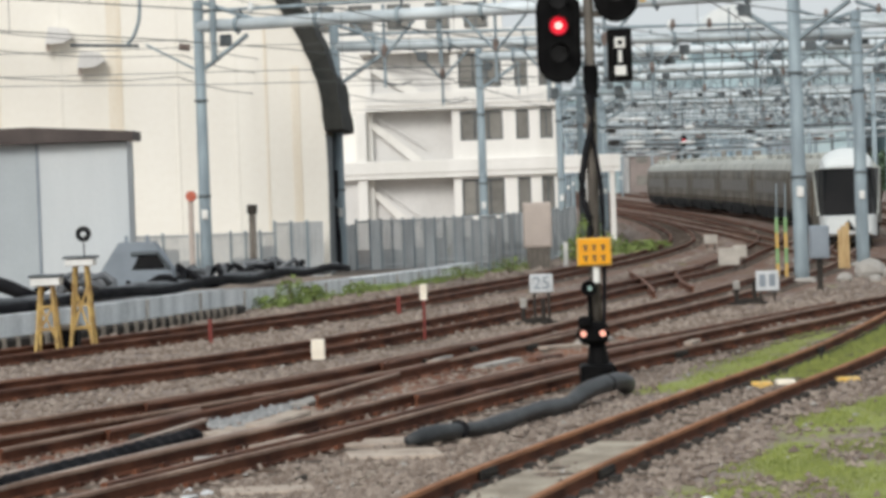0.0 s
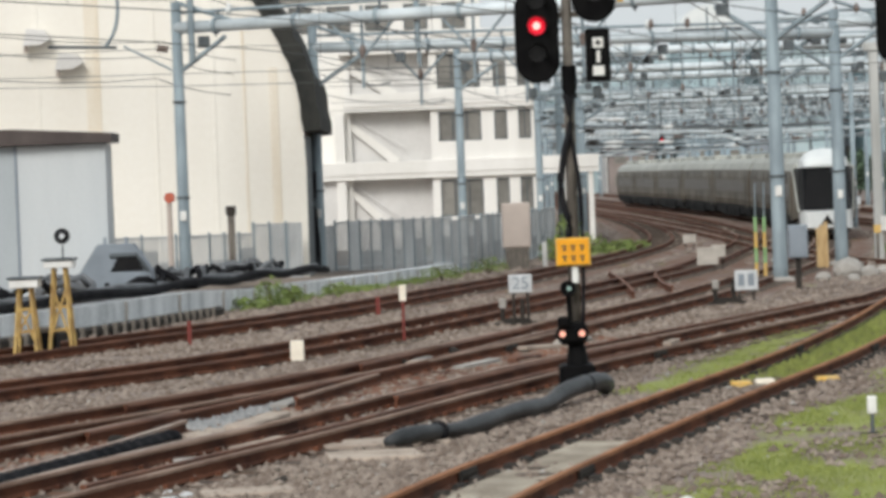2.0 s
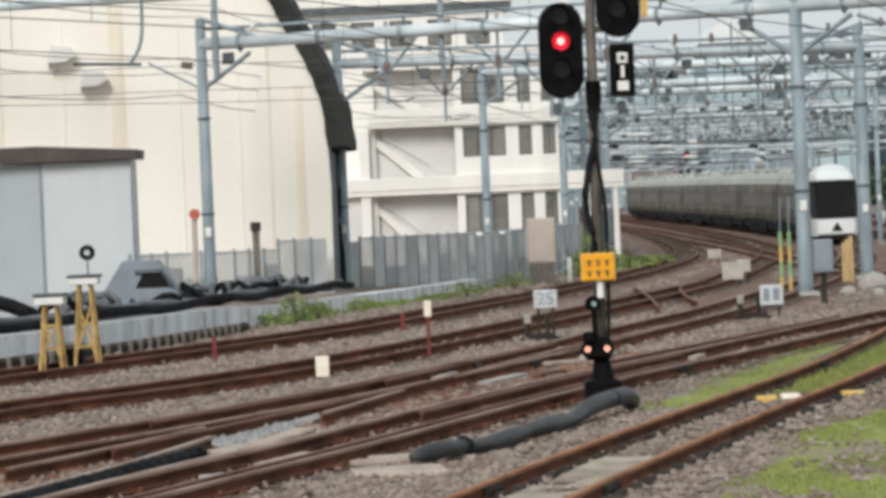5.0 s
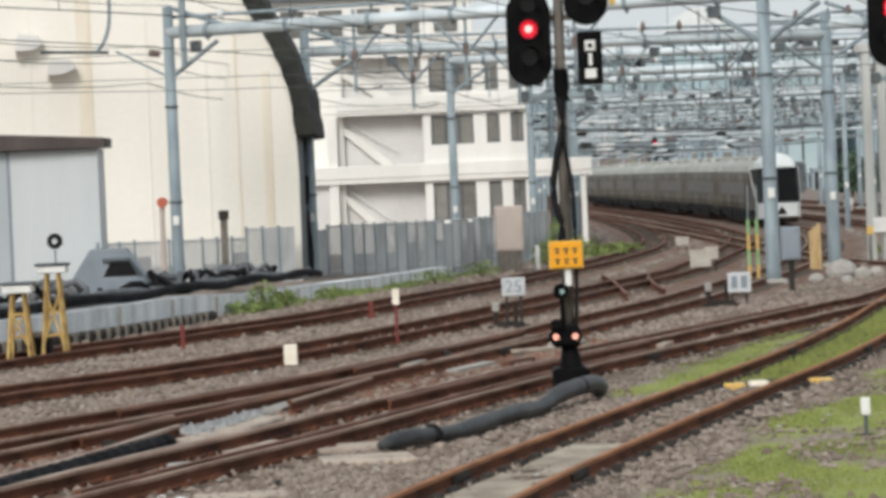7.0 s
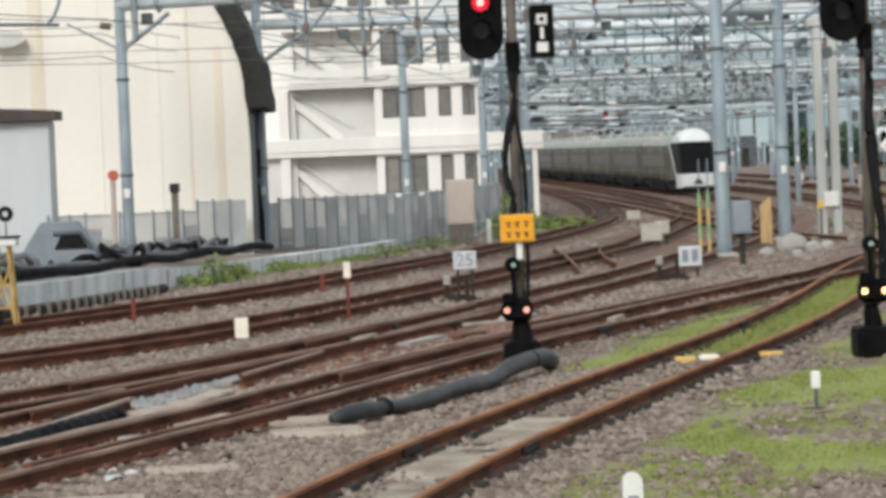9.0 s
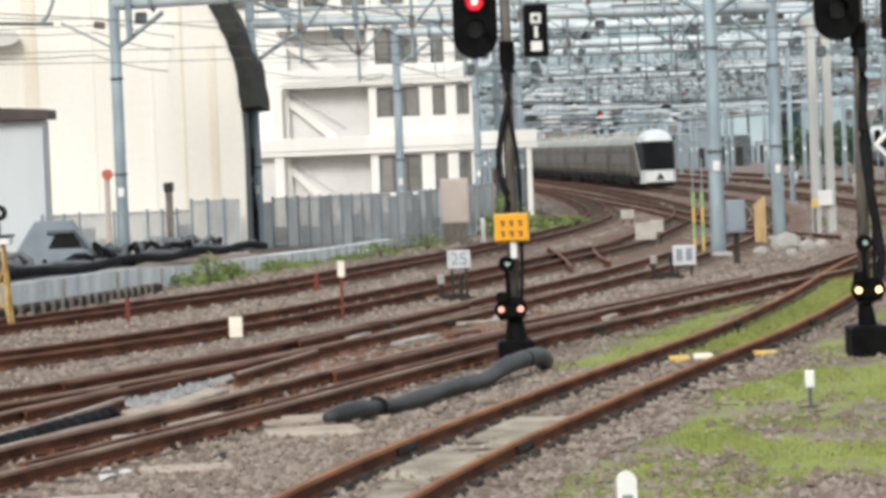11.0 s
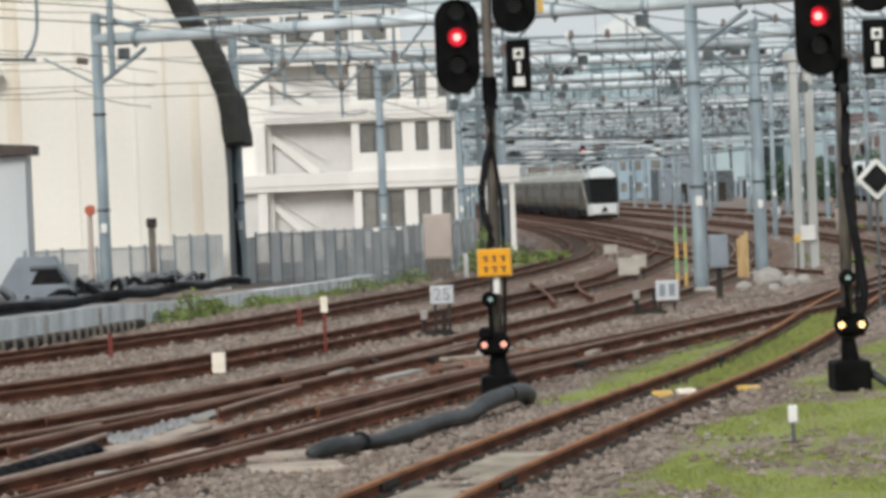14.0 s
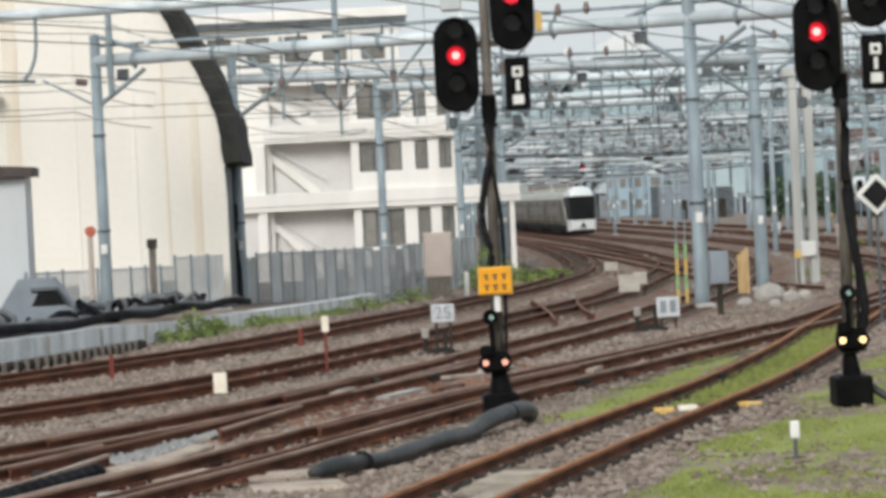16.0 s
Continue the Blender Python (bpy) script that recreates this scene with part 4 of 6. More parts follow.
def wires():
    """Contact and messenger wires over each track, with droppers, and feeders along the masts."""
    for key in TRACKS:
        line = [p for p in TRACE[key]][::4]
        e = empty("overhead_line", Matrix.Identity(4), "thin dark overhead contact line above a track", "overhead line", "overhead lines of the yard")
        part("contact_wire", tube([(p.x, p.y, 5.1 + dip(p.y)) for p in line], 0.011, 4), M_WIRE, e)
        part("messenger_wire", tube([(p.x, p.y, 5.75 + 0.3 * abs(math.sin(p.y / 14)) + dip(p.y)) for p in line], 0.013, 4), M_WIRE, e)
        dr = bmesh.new()
        for p in line[::3]:
            tube([(p.x, p.y, 5.1 + dip(p.y)), (p.x, p.y, 5.75 + 0.3 * abs(math.sin(p.y / 14)) + dip(p.y))], 0.006, 3, dr, False)
        tagged(part("dropper_wire", dr, M_WIRE, e), kind="stuff")
    f = empty("feeder_line", Matrix.Identity(4), "bundle of feeder wires strung along the masts", "wire")
    masts = [(-12, 60), (-6.45, 86), (-3.15, 98), (1.6, 119), (5.35, 140), (6.8, 152), (8.75, 168), (10.2, 207), (10.5, 276), (10.2, 375)]
    for dx, z in ((0.0, 7.6), (0.3, 7.9), (-0.4, 6.5), (-0.5, 6.1), (-0.6, 5.5)):
        pts = []
        for (x0, y0), (x1, y1) in zip(masts, masts[1:]):
            for k in range(6):
                t = k / 6
                pts.append((x0 + (x1 - x0) * t + dx, y0 + (y1 - y0) * t, z - 0.35 * 4 * t * (1 - t)))
        part("feeder_wire", tube(pts, 0.014, 4), M_WIRE, f)
    c = empty("span_wire", Matrix.Identity(4), "thin span wires across the yard between masts", "wire")
    for y, z, s in ((86, 6.3, -0.05), (86, 5.6, 0.1), (98, 6.0, 0.1), (119, 6.1, 0.1), (140, 6.0, 0.1), (168, 5.9, 0.1), (84, 5.2, 0.3), (109, 6.4, 0.1), (129, 5.4, 0.1), (152, 5.7, 0.1), (188, 5.6, 0.1), (207, 5.3, 0.1), (226, 5.5, 0.1), (250, 5.1, 0.1)):
        part("wire", tube([(-18, y, z + s), (-6, y, z), (4, y, z - 0.1), (15, y + 2, z), (30, y + 2, z)], 0.013, 4), M_WIRE, c)


wires()


# ---- cream hall with a curved roof ----
def cream_hall():
    e = empty("warehouse_hall", Matrix.Identity(4), "large cream-clad hall with curved dark roof behind the fence", "building")
    arc = [(-3.31, -0.6), (-3.28, 2.9), (-3.32, 4.0), (-3.43, 5.2), (-3.68, 6.0), (-4.05, 6.86), (-4.52, 7.62), (-4.88, 8.38), (-5.4, 9.4), (-7.0, 10.6), (-9.5, 11.8), (-13, 12.4)]
    full = arc + [(-26 - x, z) for x, z in arc[-2::-1]]
    part("gable_wall", prism(full, 92, 92.4), M_CREAM, e, "cream painted gable wall with stains")
    shell = bmesh.new()
    coarse = [(x, z) for x, z in full if z > 3.5]
    pts = [(xa + (xb - xa) * k / 3, za + (zb - za) * k / 3) for (xa, za), (xb, zb) in zip(coarse, coarse[1:]) for k in range(3)] + coarse[-1:]
    rows = []
    for i, (x, z) in enumerate(pts):
        (xa, za), (xb, zb) = pts[max(i - 1, 0)], pts[min(i + 1, len(pts) - 1)]
        n = Vector((zb - za, xa - xb)).normalized() * (0.52 + 0.03 * (i % 3 == 1) - 0.03 * (i % 3 == 2))
        lap = 0.03 * (i % 2)
        rows.append([shell.verts.new(q) for q in ((x - lap, 91.9, z), (x + n.x, 91.9, z + n.y), (x + n.x, 104, z + n.y), (x - lap, 104, z))])
    for p, q in zip(rows, rows[1:]):
        for k in range(4):
            shell.faces.new((p[k], p[(k + 1) % 4], q[(k + 1) % 4], q[k]))
    shell.faces.new(rows[0])
    shell.faces.new(rows[-1][::-1])
    bmesh.ops.recalc_face_normals(shell, faces=shell.faces)
    part("roof", shell, M_DARKROOF, e, "dark curved sheet roof")
    part("flank_wall", box(-3.6, -3.3, 92.41, 103.6, -0.6, 3.9), M_DULL, e, "dark grey flank wall")
    part("back_wall", prism(full, 103.6, 104.0), M_CREAM, e)
    for x, w, mt, top in ((-9.38, 0.42, M_TAN, 10.2), (-5.9, 0.12, M_CREAM, 8.4), (-4.15, 0.26, M_TAN, 5.9), (-11.0, 0.14, M_CREAM, 10.6), (-7.6, 0.1, M_CREAM, 9.4), (-12.9, 0.3, M_TAN, 10.9), (-5.0, 0.08, M_TAN, 7.4)):
        part("pilaster_strip", box(x - w / 2, x + w / 2, 91.975, 92, -0.6, top, 0.01), mt, e)
    for x, z in ((-10.92, 6.97), (-10.01, 6.24)):
        v = part("floodlight", prism([(x - 0.42, z - 0.2), (x - 0.3, z + 0.3), (x + 0.22, z + 0.24), (x + 0.4, z - 0.02), (x + 0.1, z - 0.18)], 91.5, 91.9), M_RECESS, e, "pale grey floodlight on the wall")
        part("arm", tube([(x - 0.36, 91.75, z - 0.15), (x - 0.36, 91.75, z - 0.4)], 0.06, 6), M_PINK, v)
    return e


cream_hall()


# ---- three-storey apartment block ----
def window_unit(parent, x0, x1, z0, z1, y, bars=1):
    w = part("window", box(x0, x1, y + 0.10, y + 0.14, z0, z1), M_GLASS, parent, "dark window")
    f = bmesh.new()
    t = 0.06
    for a in (x0, x1 - t):
        box(a, a + t, y + 0.02, y + 0.1, z0, z1, bm=f)
    for c in (z0, z1 - t):
        box(x0 + t, x1 - t, y + 0.02, y + 0.1, c, c + t, bm=f)
    for k in range(bars):
        m = x0 + (x1 - x0) * (k + 1) / (bars + 1)
        box(m - t / 2, m + t / 2, y + 0.03, y + 0.1, z0 + t, z1 - t, bm=f)
    part("window_frame", f, M_DULL, w)


def apartment():
    e = empty("apartment_building", Matrix.Identity(4), "white three-storey block with open corridors and parapets", "building")
    y = 147.0
    for z0, z1, xl, xr in ((2.72, 3.32, -5.4, 8.4), (5.88, 6.5, -3.4, 5.7), (8.55, 8.8, -3.6, 5.7), (9.0, 9.35, -3.4, 5.9)):
        part("parapet", box(xl, xr, y - 0.25, y - 0.05, z0, z1, 0.02), M_WHITE, e, "white parapet")
        part("floor_slab", box(xl, xr, y - 0.2, y + 12, z0 - 0.22, z0 - 0.004), M_WHITE, e)
    # open stair bay with a set-back grey wall
    for z0, z1 in ((-0.8, 2.5), (2.72, 5.66), (5.88, 8.33)):
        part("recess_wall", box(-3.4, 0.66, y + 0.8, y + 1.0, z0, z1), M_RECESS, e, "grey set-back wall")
        part("pillar", box(0.62, 1.0, y, y + 0.35, z0, z1, 0.01), M_WHITE, e)
        part("stair_flight", prism([(-3.2, z1 - 0.35), (-3.2, z1 - 0.75), (-0.9, z0 + 0.2), (-0.9, z0 + 0.75)], y + 0.55, y + 0.75), M_WHITE, e, "sloping stair stringer")
        part("handrail", tube([(-3.2, y + 0.5, z1 - 0.1), (-0.6, y + 0.5, z0 + 1.2)], 0.03, 6), M_RECESS, e)
        # closed bay with windows
        part("wall", box(2.98, 3.6, y, y + 0.3, z0, z1), M_WHITE, e)
        part("wall", box(4.2, 4.72, y, y + 0.3, z0, z1), M_WHITE, e)
        part("wall", box(5.3, 5.5, y, y + 0.3, z0, z1), M_WHITE, e)
        sill = z0 + (0.75 if z0 > 5 else 1.45)
        for a, b, n in ((1.0, 2.98, 2), (3.6, 4.2, 0), (4.72, 5.3, 1)):
            part("wall", box(a, b, y, y + 0.3, z0, sill), M_WHITE, e)
            part("lintel", box(a, b, y + 0.002, y + 0.3, z1 - 0.12, z1), M_WHITE, e)
            window_unit(e, a, b, sill, z1 - 0.12, y, n)
    part("column", box(-3.85, -3.4, y - 0.1, y + 0.4, -0.8, 5.6, 0.02), M_WHITE, e)
    part("side_wall", box(5.5, 5.7, y, y + 12, -0.8, 9.0), M_WHITE, e)
    part("side_wall", box(-3.4, -3.1, y + 0.4, y + 12, -0.8, 9.0), M_WHITE, e)
    part("back_wall", box(-5.4, 5.7, y + 12, y + 12.3, -0.8, 9.3), M_WHITE, e)
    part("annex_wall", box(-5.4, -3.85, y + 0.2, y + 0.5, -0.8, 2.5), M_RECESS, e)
    part("rear_wing", box(-8, 3.5, y + 18, y + 28, 2, 12.4, 0.05), M_WHITE, e, "taller white wing behind")
    part("wing_roof", box(-8.5, 4.0, y + 17.5, y + 28.5, 12.4, 12.9, 0.05), M_WHITE, e)
    part("wing_eave", box(-8.4, 3.9, y + 17.6, y + 17.96, 12.1, 12.39), M_DULL, e)
    for x in (-6.5, -4.5, -2.5, -0.5, 1.5):
        window_unit(e, x, x + 1.2, 10.3, 11.6, y + 17.86, 1)
    for x in (6.9, 8.0):
        part("pillar", box(x - 0.12, x + 0.12, y - 0.1, y + 0.2, -0.8, 2.5, 0.01), M_WHITE, e)
    part("drain_pipe", tube([(5.55, y - 0.1, -0.6), (5.55, y - 0.1, 8.5)], 0.06, 6), M_DULL, e)


apartment()


# ---- equipment hut ----
def hut():
    e = empty("equipment_hut", pose(-8.42, 66, 0, 0, 0, 0), "blue-grey ribbed metal hut with brown flat roof", "hut")
    base = dip(66) + BED - 0.05
    w, d = 1.88, 1.3
    part("front_wall", box(-0.0, w, 0, 0.08, base, 3.5), M_HUT, e)
    for k in range(24):
        x = 0.02 + k * (w - 0.04) / 23
        part("rib", box(x - 0.012, x + 0.012, -0.014, 0.0, base, 3.48), M_HUT, e)
    part("side_wall", box(w - 0.08, w, 0.08, d, base, 3.5), M_HUT, e)
    # the other wall stands back at a slant, its shade put into the colour
    v = bmesh.new()
    q = [(-0.0, 0.0), (-2.0, 1.0), (-2.0, 1.1), (0.0, 0.1)]
    lo, hi = [v.verts.new((x, y, base)) for x, y in q], [v.verts.new((x, y, 3.5)) for x, y in q]
    for i in range(4):
        v.faces.new((lo[i], lo[(i + 1) % 4], hi[(i + 1) % 4], hi[i]))
    v.faces.new(hi)
    bmesh.ops.recalc_face_normals(v, faces=v.faces)
    part("slant_wall", v, M_SLANT, e, "grey wall with its shade put into the colour")
    r = bmesh.new()
    out = [(-2.3, 0.8), (-0.05, -0.28), (w + 0.16, -0.22), (w + 0.16, d + 0.2), (-2.3, d + 0.2)]
    lo, hi = [r.verts.new((x, y, 3.52 + 0.0 * x)) for x, y in out], [r.verts.new((x, y, 3.86 - 0.07 * max(0, x))) for x, y in out]
    for i in range(5):
        r.faces.new((lo[i], lo[(i + 1) % 5], hi[(i + 1) % 5], hi[i]))
    r.faces.new(hi)
    r.faces.new(lo[::-1])
    bmesh.ops.recalc_face_normals(r, faces=r.faces)
    part("roof", r, M_BROWN, e, "brown sheet roof with deep fascia")
    part("back_wall", box(-2.0, w, d - 0.08, d, base, 3.5), M_HUT, e)
    part("corner_trim", box(-0.03, 0.03, -0.03, 0.0, base, 3.5), M_BOXGREY, e)


hut()

# ---- retaining wall, cable trough and the things on the bank ----
WALL = [(-13.5, 44), (-9.3, 50.5), (-7.7, 54.6), (-6.35, 58.6), (-4.9, 66), (-4.25, 70.3), (-2.8, 83.0), (-0.3, 100), (2.4, 116), (5.0, 128)]


def bank():
    line = spline([(x, y, 0) for x, y in WALL], 1.0)
    w = bmesh.new()
    rows = []
    for i, p in enumerate(line):
        d = (line[min(i + 1, len(line) - 1)] - line[max(i - 1, 0)]).normalized()
        n = Vector((-d.y, d.x, 0))
        g = dip(p.y)
        rows.append([w.verts.new(p + n * o + Vector((0, 0, g + z))) for o, z in ((0, -0.4), (0, 0.22 + 0.17 * ease((76 - p.y) / 12)), (0.35, 0.24 + 0.17 * ease((76 - p.y) / 12)), (0.35, -0.4))])
    for a, b in zip(rows, rows[1:]):
        for k in range(3):
            w.faces.new((a[k], a[k + 1], b[k + 1], b[k]))
    bmesh.ops.recalc_face_normals(w, faces=w.faces)
    tagged(part("retaining_wall", w, M_PALECONC), "low pale concrete retaining wall beside the track", "wall", kind="structure")
    ob = bpy.data.objects["retaining_wall"]
    for i in range(3, len(line) - 2, 4):
        p, q = line[i], line[i + 1]
        m = Matrix.Translation((p.x, p.y, dip(p.y))) @ Matrix.Rotation(math.atan2(-(q.x - p.x), q.y - p.y), 4, "Z")
        b = box(-0.012, 0.05, -0.03, 0.03, -0.2, 0.2 + 0.17 * ease((76 - p.y) / 12))
        bmesh.ops.transform(b, matrix=m, verts=b.verts)
        part("joint_rib", b, M_CONC, ob)
    # raised ground behind the wall
    g = bmesh.new()
    rows = []
    for i, p in enumerate(line):
        z = dip(p.y) + 0.14
        rows.append([g.verts.new((p.x - 0.25, p.y, z)), g.verts.new((p.x - 3, p.y + 1, z + 0.15)), g.verts.new((p.x - 16, p.y + 8, z + 0.2))])
    for a, b in zip(rows, rows[1:]):
        for k in range(2):
            g.faces.new((a[k + 1], a[k], b[k], b[k + 1]))
    tagged(part("raised_bank", g, M_STONE), "raised gravel bank behind the retaining wall", "ground", kind="structure")
    # short stub posts at the wall's foot
    e = empty("stub_fence", Matrix.Identity(4), "row of short pale stub boards at the wall's foot", "edging")
    for i, p in enumerate([p for p in spline([(x + 0.55, y, 0) for x, y in WALL], 0.55) if 50.0 < p.y < 66]):
        part("stub_board", box(p.x - 0.05, p.x + 0.05, p.y - 0.03, p.y + 0.03, dip(p.y) - 0.2, dip(p.y) + 0.06, 0.01), M_POST, e)
    # Added dark tube that stands in for the shade in the slots.
    part("slot_shade", tube([(p.x - 0.12, p.y, dip(p.y) - 0.06) for p in spline([(x + 0.55, y, 0) for x, y in WALL], 0.55) if 49.5 < p.y < 67], 0.11, 6), M_UNDER, e, "dark tube standing in for shade between the boards")
    # pipes
    for off, z, r in ((-0.22, 0.53, 0.095), (-0.75, 0.50, 0.10), (-0.5, 0.56, 0.08)):
        pts = [Vector((p.x + off, p.y, dip(p.y) + z + 0.05 * math.sin(p.y * 0.8 + off * 9))) for p in line if 49 < p.y < 86]
        pp = part("black_pipe", tube(pts, r, 8), M_TARP if off < -0.4 else M_RUBBER, None, "", True)
        tagged(pp, "thick dark plastic pipe lying along the wall", "pipe", "pipes on the bank")
    for i in range(26):
        y = 58 + 24 * RNG.random()
        x = np.interp(y, [q[1] for q in WALL], [q[0] for q in WALL]) - 0.9 - 1.3 * RNG.random()
        a = RNG.uniform(0, math.tau)
        ring = []
        rad = RNG.uniform(0.3, 0.6)
        for k in range(13):
            t = a + k * math.tau / 12
            ring.append((x + rad * math.cos(t), y + rad * math.sin(t), dip(y) + 0.56 + 0.12 * math.sin(2 * t + a) + 0.2 * RNG.random()))
        c = part("cable_coil", tube(ring, 0.07, 6), M_TARP if i % 3 else M_RUBBER, None, "", True)
        tagged(c, "coil of dark grey cable heaped on the bank", "cable coil", "cable coils on the bank")
    pts = spline([(-10.6, 60, 0.15), (-9.3, 59.5, 0.75), (-8.5, 59.8, 0.8), (-7.6, 60.3, 0.35), (-7.2, 60.6, 0.2)], 0.2)
    tagged(part("black_pipe", tube(pts, 0.14, 10), M_RUBBER, None, "", True), "bent thick black pipe on the bank", "pipe", "pipes on the bank")


bank()


def trapezoid_box():
    e = empty("cable_housing", pose(-6.33, 65.0, 0.42), "grey trapezoidal steel housing with flat black plate for the opening's shaded inside", "housing")
    out = [(-0.74, -0.5), (0.74, -0.5), (0.74, 0.4), (0.68, 0.5), (0.36, 0.98), (-0.36, 0.98), (-0.68, 0.5), (-0.74, 0.4)]
    part("shell", prism(out, 0, 0.8), M_BOXGREY, e)
    # No hole is cut: a black plate paints the shade inside the opening.
    part("opening", prism([(-0.1, 0.42), (0.6, 0.42), (0.45, 0.7), (0.05, 0.7)], -0.02, 0.0), M_INK, e, "flat black plate for the opening's shaded inside")
    part("rim", tube([(-0.1, -0.04, 0.75), (0.45, -0.04, 0.75), (0.68, -0.04, 0.42)], 0.045, 6), M_DULL, e)
    for x in (-0.22, 0.22):
        part("lifting_lug", tube([(x, 0.3, 0.95), (x, 0.3, 1.12)], 0.04, 6), M_BOXGREY, e)


trapezoid_box()


def fence():
    e = empty("sheet_fence", Matrix.Identity(4), "grey metal sheet fence along the railway boundary", "fence", kind="structure")
    front = spline([(-13.5, 78, 0), (-8.6, 86, 0), (-6.2, 88.5, 0), (-4.6, 90.3, 0), (-3.0, 91.6, 0)], 0.6)
    line = spline([(-3.3, 98.75, 0), (-2.0, 101, 0), (2.4, 113, 0), (5.6, 130, 0)], 0.9)
    for i, (p, q) in enumerate(list(zip(front, front[1:])) + list(zip(line, line[1:]))):
        z0, z1 = dip(p.y) + 0.1, dip(p.y) + 1.82 - (0.25 if p.y < 90 else 0)
        m = Matrix.Translation((p.x, p.y, 0)) @ Matrix.Rotation(math.atan2(q.y - p.y, q.x - p.x), 4, "Z")
        n = (q - p).length
        if p.y > 89 or i % 2 == 0:
            b = box(-0.03, 0.03, -0.03, 0.03, z0 - 0.2, z1 + 0.05)
            bmesh.ops.transform(b, matrix=m, verts=b.verts)
            part("post", b, M_GALV, e)
        if p.y > 98 and i % 5 in (0, 3) or 90.4 < p.y < 92:
            s = bmesh.new()
            k = 6
            for j in range(k):
                box(0.03 + j * (n - 0.06) / k, 0.03 + (j + 0.84) * (n - 0.06) / k, -0.015 + 0.012 * (j % 2), 0.01 + 0.012 * (j % 2), z0 + 0.05, z1 - 0.12 * (i % 3 == 1), bm=s)
            bmesh.ops.transform(s, matrix=m, verts=s.verts)
            part("panel", s, M_FENCE, e)
        else:
            s = bmesh.new()
            for z in (z0 + 0.25, z1 - 0.08):
                box(0.0, n, -0.015, 0.015, z, z + 0.05, bm=s)
            if p.y > 84 and i % 4 != 1:
                box(0.03, n - 0.03, 0.012, 0.03, z0 + 0.05, z0 + (0.75 if i % 3 else 1.05), bm=s)
            for j in range(9):
                x = (j + 0.5) * n / 9
                box(x - 0.014, x + 0.014, -0.01, 0.01, z0 + 0.05, z1, bm=s)
            bmesh.ops.transform(s, matrix=m, verts=s.verts)
            part("panel", s, M_FENCE, e)


fence()


def yellow_trestle(x, y, h, top):
    e = empty("steel_trestle", pose(x, y, 0), "faded yellow steel trestle with cross bracing", "trestle", "yellow trestles beside the track")
    z0 = BED - 0.02
    for dx in (-0.17, 0.17):
        for dy in (-0.25, 0.25):
            part("leg", tube([(dx * 1.1, dy * 1.2, z0), (dx * 0.55, dy * 0.6, h)], 0.028, 6), M_YELLOW, e)
    for z, k in ((0.25, 0.95), (0.62, 0.8)):
        for dy in (-0.25, 0.25):
            part("rung", tube([(-0.18 * k, dy * k, z), (0.18 * k, dy * k, z + 0.02)], 0.02, 6), M_YELLOW, e)
    part("brace", tube([(-0.16, -0.26, 0.15), (0.13, -0.2, h - 0.3)], 0.02, 6), M_YELLOW, e)
    part("brace", tube([(0.16, -0.27, 0.1), (-0.12, -0.2, h - 0.25)], 0.02, 6), M_YELLOW, e)
    part("top_plate", box(-0.24, 0.24, -0.25, 0.25, h, h + top, 0.015), M_SIGN, e, "pale box on top")
    part("cap", box(-0.27, 0.27, -0.28, 0.28, h + top, h + top + 0.04, 0.01), M_DULL, e)
    return e


yellow_trestle(-6.52, 51.7, 0.98, 0.14)
tr = yellow_trestle(-5.98, 52.0, 1.28, 0.12)
part("rod", tube([(0.06, 0, 1.4), (0.06, 0, 1.66)], 0.015, 6), M_DULL, tr)
part("disc_plate", disc(0.06, -0.02, 1.8, 0.13, 0.03, 20), M_INK, tr, "round dark disc with pale centre")
part("disc_centre", disc(0.06, -0.045, 1.8, 0.045, 0.02, 14), M_BOARD, tr)
tb = empty("point_machine", pose(-6.25, 52.3, 0), "dark point machine between the trestles", "point machine")
part("case", box(-0.16, 0.16, -0.3, 0.3, BED, 0.22, 0.03), M_BLACK, tb)
part("lid", box(-0.18, 0.18, -0.32, 0.32, 0.22, 0.30, 0.02), M_POST, tb)


# ---- small trackside things ----
def stake(x, y, h, w, material, label, top=None, group=""):
    e = empty("marker_stake", pose(x, y, dip(y)), label, "marker", group)
    part("stake", box(-w / 2, w / 2, -w / 2, w / 2, BED - 0.05, h, 0.008), material, e)
    if top:
        part("head", box(-top[0] / 2, top[0] / 2, -0.03, 0.03, h, h + top[1], 0.01), top[2], e)
    return e


stake(-1.94, 47.6, 0.15, 0.2, M_IVORY, "short white concrete marker post on ballast")
stake(-0.35, 52.3, 0.5, 0.05, M_RED, "red stake with a cream reflector head", (0.12, 0.27, M_IVORY), "red stakes")
stake(-3.96, 53.0, 0.28, 0.07, M_RED, "short faded red stake beside the rail", None, "red stakes")
stake(-0.93, 63.5, 0.2, 0.09, M_RED, "short faded red stake beside the rail", None, "red stakes")
stake(4.45, 114.5, 0.7, 0.17, M_SIGN, "leaning white marker post beside the far track")
pk = stake(4.29, 30.4, 0.1, 0.035, M_DULL, "thin grey peg with a small white head", (0.09, 0.17, M_SIGN))
part("foot", box(-0.12, 0.1, -0.06, 0.06, BED, BED + 0.09, 0.01), M_UNDER, pk)
km = empty("distance_post", pose(1.70, 20.9, 0), "white rounded distance post with grey writing", "distance post")
part("post", lozenge(0, 0, -0.22, 0.36, 0.132, 0.1), M_SIGN, km)
for z in (0.19, 0.09, -0.01):
    part("writing", box(-0.036, 0.036, -0.056, -0.05, z - 0.018, z + 0.018), M_BOXGREY, km)


